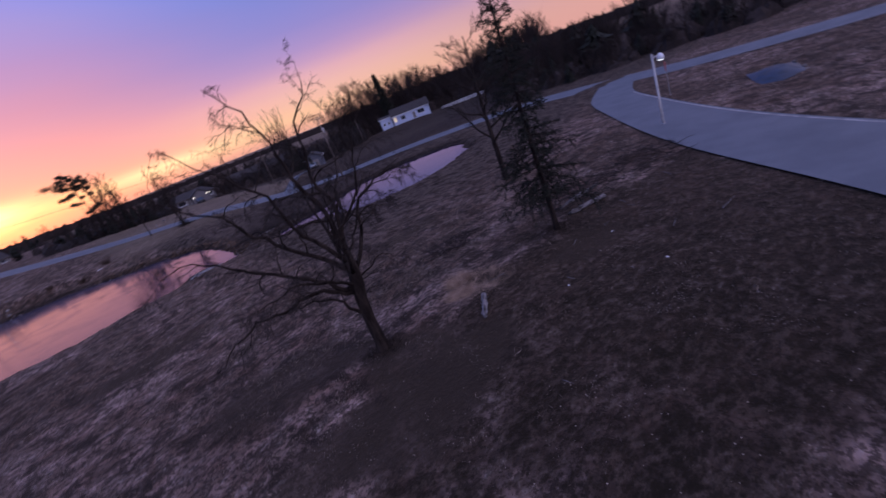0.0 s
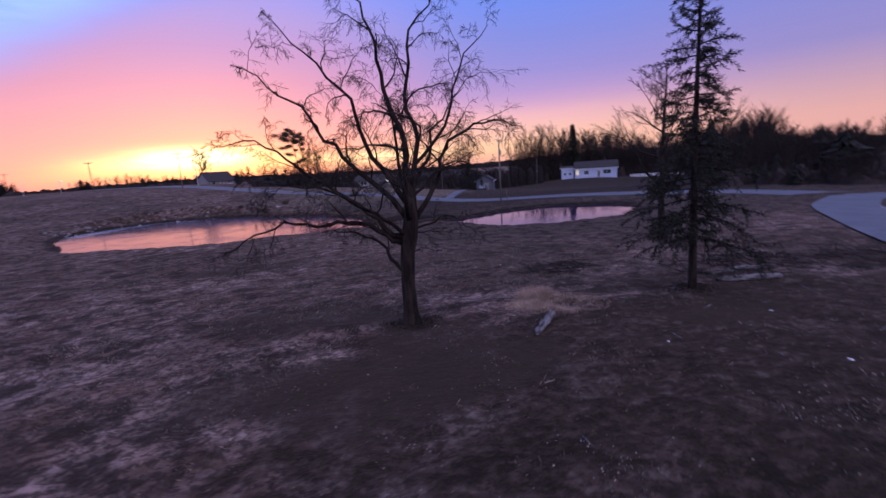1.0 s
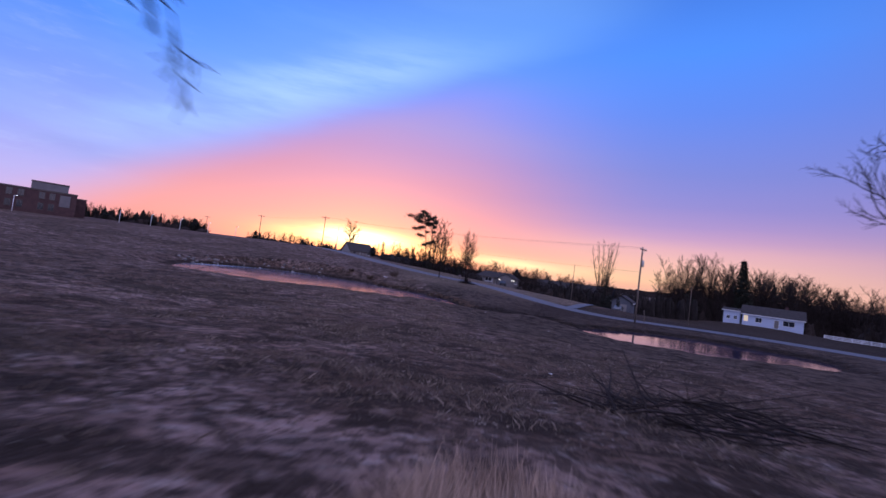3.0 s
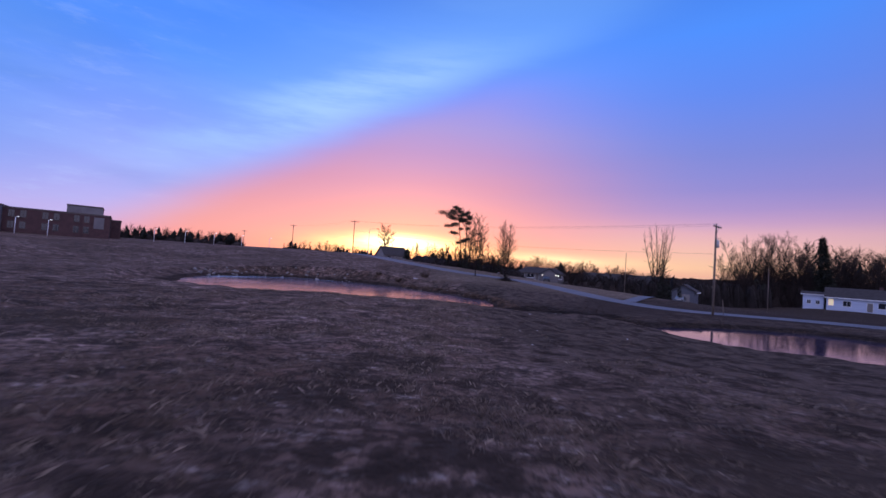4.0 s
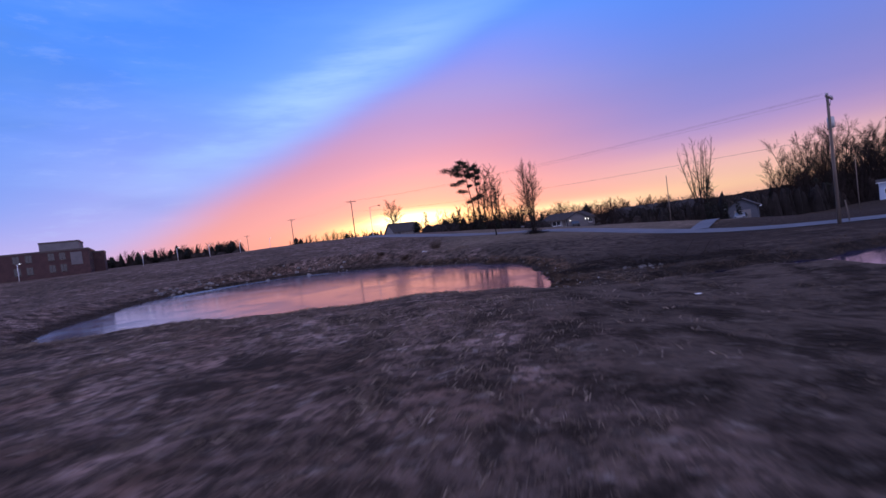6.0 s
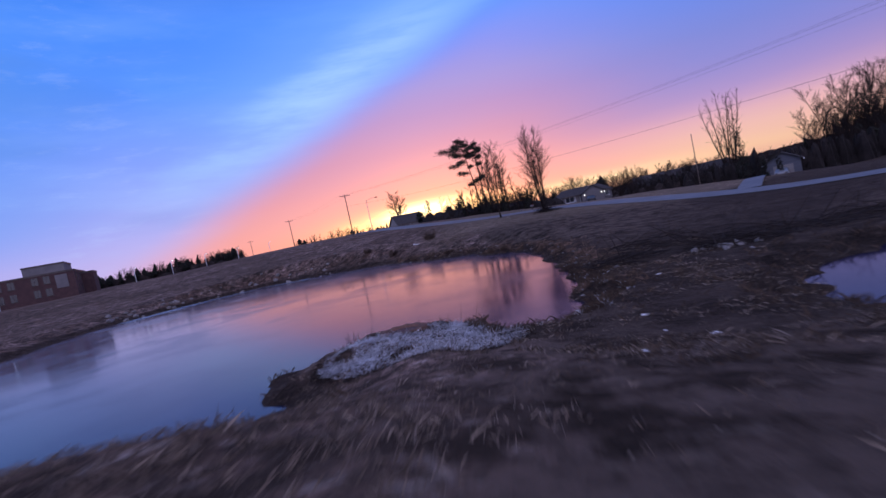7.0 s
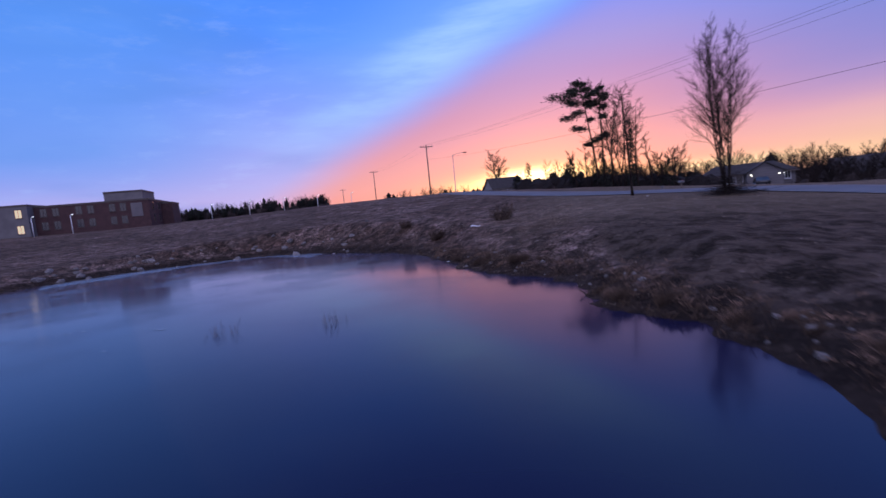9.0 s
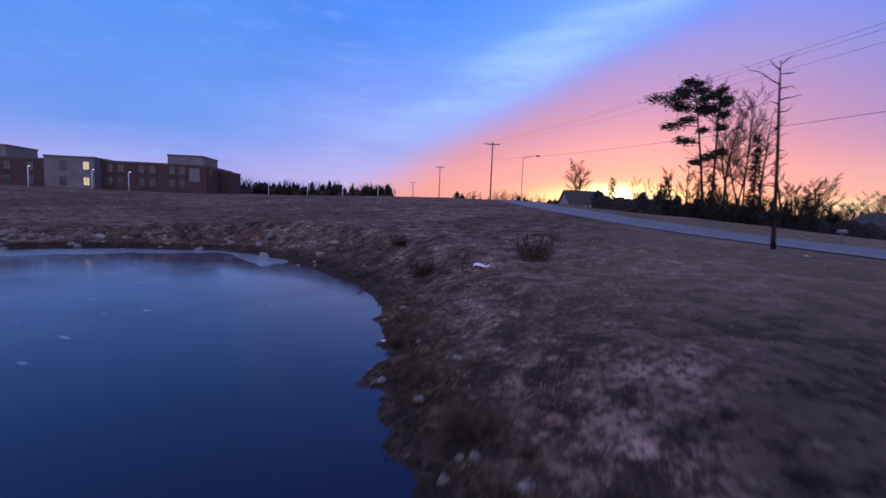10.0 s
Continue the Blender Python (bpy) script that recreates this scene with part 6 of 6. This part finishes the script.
for i in range(len(line)):
    x, y = line[i]
    if y > 50 and x < -15:
        out = np.array([x + 12.0, y - 40.0])
        out /= np.linalg.norm(out)
        edge_out.append((x + out[0] * 0.3, y + out[1] * 0.3))
        w = 2.6 + 1.3 * math.sin(i * 0.45) + rng_c.uniform(-0.4, 0.8)
        edge_in.append((x - out[0] * w, y - out[1] * w))
ice.v = [Vector((x, y, WATER + 0.006)) for x, y in edge_out] + [Vector((x, y, WATER + 0.006)) for x, y in edge_in]
n = len(edge_out)
ice.f = [(k, n + k, n + k + 1, k + 1) for k in range(n - 1)]
solid("ice", ice, M_ICE, "thin grey ice sheet along the pond's far edge", "ice", kind="structure", flat=True)
floes = Shape()
for _ in range(120):
    x, y, r = rng_c.uniform(-27, -8), rng_c.uniform(40, 58), rng_c.uniform(0.03, 0.14)
    if inside(shore_a, np.array([x]), np.array([y]))[0]:
        floes.poly([(x + r * rng_c.uniform(0.6, 1.4) * math.cos(k * 1.047) * 2, y + r * 0.5 * rng_c.uniform(0.6, 1.4) * math.sin(k * 1.047), WATER + 0.005) for k in range(6)])
solid("ice_flakes", floes, M_ICE, "scattered flakes of thin ice on the pond", "ice", kind="stuff", flat=True)


def dry_shrub(at, wide, high, seed, label):
    rng = random.Random(seed)
    s = Shape()
    for _ in range(90):
        a, q = rng.uniform(0, 6.28), wide * 0.35 * math.sqrt(rng.random())
        p = Vector((math.cos(a) * q, math.sin(a) * q, -0.05))
        d = Vector((math.cos(a) * rng.uniform(0.1, 0.9), math.sin(a) * rng.uniform(0.1, 0.9), 1)).normalized()
        pts = bend(rng, p, d, high * rng.uniform(0.6, 1.1), 4, 0.12, 0.02)
        s.tube(pts, [0.012, 0.01, 0.008, 0.006, 0.003], 3, cap=False)
        for _ in range(5):
            q2 = pts[rng.randint(1, 4)]
            d2 = spread(rng, d, 0.8)
            s.blade(q2, d2, d2.cross(Vector((0.3, 0.5, 1))).normalized(), high * 0.22, 0.02)
    return solid("dry_shrub", s, M_RUST, label, "shrub", at, group="dry shrubs on the bank")


dry_shrub(on(-6.0, 58.9), 0.8, 0.75, 1, "small rust-brown dry shrub on the grassy bank")
dry_shrub(on(-2.1, 60.4), 1.2, 0.95, 2, "rust-brown dry shrub on the grassy bank")
dry_shrub(on(-9.5, 62.5), 0.8, 0.5, 3, "small rust-brown dry shrub on the grassy bank")
board = Shape()
for j in range(4):
    for i in range(6):
        board.v.append(Vector((i * 0.11 - 0.27, j * 0.11 - 0.16, 0.05 + 0.03 * math.sin(i * 1.3) + 0.015 * j)))
board.f = [(j * 6 + i, j * 6 + i + 1, j * 6 + i + 7, j * 6 + i + 6) for j in range(3) for i in range(5)]
sheet = solid("plastic_sheet", board, M_PAPER, "crumpled white plastic sheet lying on the bank", "litter", on(-3.4, 58.6), 20)
sheet.modifiers.new("thick", "SOLIDIFY").thickness = 0.02
for k, (x, y, size) in enumerate(((2.95, 3.9, 0.035), (3.6, 3.4, 0.05), (4.4, 6.9, 0.055), (6.0, 19.9, 0.10), (4.7, 18.6, 0.05), (5.7, 21.6, 0.09), (5.6, 20.5, 0.05), (6.6, 64.3, 0.15), (2.1, -19.2, 0.055),
                                  (3.7, 5.9, 0.04), (-3.4, 52.9, 0.10), (0.7, -17.2, 0.045), (5.2, 12.5, 0.07), (8.0, 8.6, 0.07), (4.0, -16.9, 0.05), (2.7, -7.5, 0.05), (7.2, 24.8, 0.08))):
    scrap("crumpled white scrap of paper on the grass", x, y, size * 0.55, 200 + k)


# the wet hollow between the ponds, and dead stems standing in the shallows
for k, (x, y, wide) in enumerate(HOLLOW):
    brush_pile("low dark mat of dead weeds in the wet hollow", on(x, y), wide, 0.22, 400 + k, 190)
for k in range(26):
    x, y = rng_s.gauss(HOLLOW[2][0] - 0.4, 0.5), rng_s.gauss(HOLLOW[2][1] - 0.3, 0.35)
    stone(rocks[rng_s.randrange(4)], x, y, rng_s.uniform(0.05, 0.13), rng_s)
for k, (x, y, count, high) in enumerate(STEMS):
    s, rng_k = Shape(), random.Random(500 + k)
    for _ in range(count):
        p = Vector((rng_k.gauss(0, 0.22), rng_k.gauss(0, 0.22), -0.3))
        d = Vector((rng_k.gauss(0, 0.16), rng_k.gauss(0, 0.16), 1))
        pts = bend(rng_k, p, d, (high + 0.3) * rng_k.uniform(0.6, 1.05), 4, 0.06, -0.01)
        s.tube(pts, [0.006, 0.005, 0.005, 0.004, 0.002], 4, cap=False)
        if rng_k.random() < 0.5:
            s.tube([pts[3], pts[3] + Vector((rng_k.gauss(0, 0.08), rng_k.gauss(0, 0.08), -0.10))], [0.004, 0.002], 3, cap=False)
    solid("reed_stems", s, M_RUST, "few dead brown reed stems standing in shallow water", "reeds", (x, y, WATER), kind="stuff")


# ---- grass, reeds and leaves ----
def scatter(name, label, count, where, blades, high, width, material, seed, lean=0.5, category="dry grass"):
    """Tufts of thin blades; where gives a random place or None."""
    rng = random.Random(seed)
    spots = []
    while len(spots) < count:
        p = where(rng)
        if p:
            spots.append(p)
    zs = lie([p[0] for p in spots], [p[1] for p in spots])
    v, f = [], []
    for (x, y, k), z in zip(spots, zs):
        if z < WATER + 0.02:
            continue
        for _ in range(blades):
            a = rng.uniform(0, 6.28)
            h = high * k * rng.uniform(0.5, 1.2)
            ox, oy = rng.gauss(0, 0.05), rng.gauss(0, 0.05)
            dx, dy = rng.gauss(0, lean) * h, rng.gauss(0, lean) * h
            wx, wy = math.cos(a) * width * k, math.sin(a) * width * k
            n = len(v)
            v += [(x + ox - wx, y + oy - wy, z - 0.02), (x + ox + wx, y + oy + wy, z - 0.02), (x + ox + dx * 0.45 + wx * 0.6, y + oy + dy * 0.45 + wy * 0.6, z + h * 0.6), (x + ox + dx, y + oy + dy, z + h)]
            f += [(n, n + 1, n + 2), (n, n + 2, n + 3)]
    me = bpy.data.meshes.new(name)
    me.from_pydata(v, [], f)
    me.materials.append(material)
    return tagged(new(name, me), label, category, kind="stuff")


def by_the_way(rng):
    """A place near the line along which one crosses the field, thinning out to the sides."""
    y = rng.uniform(-26, 22) if rng.random() < 0.7 else rng.uniform(40, 66)
    x = rng.gauss(0.5, 5.5) if y < 25 else rng.gauss(0.0, 5.0)
    if rng.random() < 0.8 and ((x > 2.0 and y > 40) or (x > 3.0 and y > 2)):
        return None
    k = noise.noise(Vector((x * 0.45, y * 0.45, 0.0)))
    if k < rng.uniform(-0.45, 0.35) or (math.hypot((x - 3.2) / 10.0, (y + 18.3) / 6.4) < 1 and rng.random() < 0.93):
        return None
    return x, y, 0.55 + 0.5 * max(0.0, k) + 0.3 * rng.random()


def by_the_shore(rng):
    line = shore_a if rng.random() < 0.75 else shore_b
    i = rng.randrange(len(line))
    p = line[i] + (line[(i + 1) % len(line)] - line[i]) * rng.random()
    x, y = p[0] + rng.gauss(0, 0.7), p[1] + rng.gauss(0, 0.7)
    if noise.noise(Vector((x * 0.5, y * 0.5, 7.0))) < rng.uniform(-0.3, 0.3) or math.hypot((x - 1.5) / 3.0, (y - 22.8) / 1.9) < 1:
        return None
    return float(x), float(y), rng.uniform(0.5, 1.2)


def east_bank(rng):
    y = rng.uniform(24, 56)
    i = int(np.argmin(np.abs(shore_a[:, 1] - y) + (shore_a[:, 0] < -10) * 99))
    x = float(shore_a[i, 0]) + abs(rng.gauss(0, 0.7)) + 0.1
    d = far_from(shore_a, np.array([x]), np.array([y]), True)[0][0]
    if d < 0.12 or inside(shore_a, np.array([x]), np.array([y]))[0] or noise.noise(Vector((x * 0.8, y * 0.8, 4.0))) < rng.uniform(-0.3, 0.3):
        return None
    return x, y, rng.uniform(0.5, 1.3)


def under_trees(rng):
    a, q = rng.uniform(0, 6.28), 10 * math.sqrt(rng.random())
    return 1.5 + math.cos(a) * q, -17.0 + math.sin(a) * q * 0.75, 1.0


scatter("grass", "short tufts of dead straw-coloured grass over the field", 24000, by_the_way, 5, 0.06, 0.004, M_STRAW, 1, 0.8)
scatter("pale_grass", "scattered bleached grass tufts over the field", 3500, by_the_way, 6, 0.065, 0.004, M_PALE, 2, 0.9)
def wet_flat(rng):
    """A place on the low wet ground between the ponds."""
    x, y = rng.uniform(3.4, 10.5), rng.uniform(17.5, 32)
    if noise.noise(Vector((x * 0.7, y * 0.7, 2.0))) < rng.uniform(-0.2, 0.35):
        return None
    return x, y, rng.uniform(0.5, 1.2)


def spit_shore(rng):
    """The ragged near shore of the pond beside the spit."""
    x, y = rng.uniform(2.6, 7.0), rng.uniform(21.6, 31.0)
    d = far_from(shore_a, np.array([x]), np.array([y]), True)[0][0]
    if d > 0.55 or (d > 0.15 and inside(shore_a, np.array([x]), np.array([y]))[0]):
        return None
    return x, y, rng.uniform(0.5, 1.3)


scatter("pale_grass", "flattened pale straw strewn over the wet flat", 1500, wet_flat, 5, 0.03, 0.0035, M_PALE, 7, 2.4)
scatter("grass", "short dark grass tufts on the wet flat", 2200, wet_flat, 6, 0.05, 0.004, M_RUST, 8, 0.9)
scatter("sedge", "frosted pale sedge along the spit's ragged shore", 110, spit_shore, 8, 0.07, 0.003, M_FROST, 9, 0.9, "reeds")
scatter("reeds", "dark dead sedge along the spit's ragged shore", 700, spit_shore, 9, 0.11, 0.004, M_RUST, 10, 0.7, "reeds")
scatter("sedge", "short tawny sedge hanging over the pond's bank", 650, east_bank, 10, 0.085, 0.0035, M_TUFT, 5, 0.9, "reeds")
scatter("reeds", "ragged fringe of brown reeds along the ponds", 2600, by_the_shore, 6, 0.15, 0.007, M_RUST, 3, 0.6, "reeds")
scatter("reeds", "tawny reeds and sedge on the pond's steep bank", 1100, east_bank, 8, 0.075, 0.004, M_RUST, 4, 0.7, "reeds")

solid("marker_post", Shape().tube([Vector((0, 0, -0.3)), Vector((-0.05, 0.04, 0.9)), Vector((-0.16, 0.08, 1.75))], [0.045, 0.04, 0.035], 8), M_POLE, "short leaning grey wooden post beside the road", "post", (32.6, 43.0, H(32.6, 43.0)))

# dark ragged tufts of rush standing at the water's edge along the steep bank
rng_r = random.Random(58)
for k in range(26):
    y = 25.5 + k * 0.66 + rng_r.uniform(-0.25, 0.25)
    i = int(np.argmin(np.abs(shore_a[:, 1] - y) + (shore_a[:, 0] < -10) * 99))
    x, size = float(shore_a[i, 0]) + rng_r.uniform(0.1, 0.75), rng_r.uniform(0.5, 1.15)
    grass_clump("rush_tuft", "low dark tuft of dead rushes on the muddy bank", (x, y, max(H(x, y), WATER) - 0.03), 0.22 * size, 0.20 * size, int(380 * size), M_RUST if k % 3 else M_TUFT, 450 + k, 0.6, 0.0035)
for k, (x, y, size) in enumerate(((3.25, 44.35, 1.15), (3.55, 43.75, 1.2), (3.15, 45.0, 0.7), (2.2, 48.2, 0.7), (0.5, 49.5, 1.1), (0.05, 49.45, 1.25), (-0.35, 49.9, 0.8), (-1.2, 50.6, 1.2), (-1.6, 51.0, 1.1), (-2.2, 51.6, 0.7), (-3.1, 52.7, 1.2), (-3.5, 53.2, 0.9), (-4.6, 54.5, 0.8), (1.2, 49.2, 0.6), (4.3, 43.1, 1.0), (5.3, 42.0, 0.9))):
    grass_clump("rush_tuft", "dark ragged tuft of dead rushes at the water's edge", (x + rng_r.gauss(0, 0.05) + 0.12, y + 0.08, max(H(x + 0.12, y + 0.08), WATER) - 0.03), 0.16 * size, 0.27 * size, int(420 * size), M_RUST if k % 3 else M_TUFT, 400 + k, 0.45, 0.0035)

rng_l = random.Random(33)
leaves = Shape()
spots = [under_trees(rng_l) for _ in range(1900)] + [(rng_l.gauss(0.5, 5), rng_l.uniform(-8, 18), 1) for _ in range(900)]
for _ in range(55):
    cx, cy, _k = under_trees(rng_l)
    a, long = rng_l.uniform(0.9, 2.2), rng_l.uniform(0.15, 0.6)
    for _n in range(rng_l.randrange(14, 60)):
        u, w = rng_l.gauss(0, long), rng_l.gauss(0, 0.11)
        spots.append((cx + u * math.cos(a) - w * math.sin(a), cy + u * math.sin(a) + w * math.cos(a), 1))
for (x, y, _), z in zip(spots, lie([p[0] for p in spots], [p[1] for p in spots])):
    if z < WATER + 0.05:
        continue
    d = Vector((rng_l.gauss(0, 1), rng_l.gauss(0, 1), rng_l.uniform(0.0, 0.3))).normalized()
    u = d.cross(Vector((rng_l.gauss(0, 0.25), rng_l.gauss(0, 0.25), 1))).normalized()
    size = rng_l.choice((0.014, 0.018, 0.024, 0.034))
    leaves.blade(Vector((x, y, z + 0.012)), d, u, size, size * 0.38)
solid("fallen_leaves", leaves, M_LEAF, "pale fallen leaves scattered over mossy ground", "leaves", kind="stuff")
sticks = Shape()
for _ in range(16):
    x, y = rng_l.gauss(4.5, 3.2), rng_l.gauss(-16.5, 2.6)
    d = Vector((rng_l.gauss(0, 1), rng_l.gauss(0, 1), 0.02)).normalized()
    z = H(x, y)
    sticks.tube([Vector((x, y, z + 0.015)), Vector((x, y, z + 0.03)) + d * rng_l.uniform(0.2, 0.8)], [0.012, 0.006], 4)
solid("twigs_on_ground", sticks, M_LOG, "bleached twigs lying under the spruce", "twigs", kind="stuff")
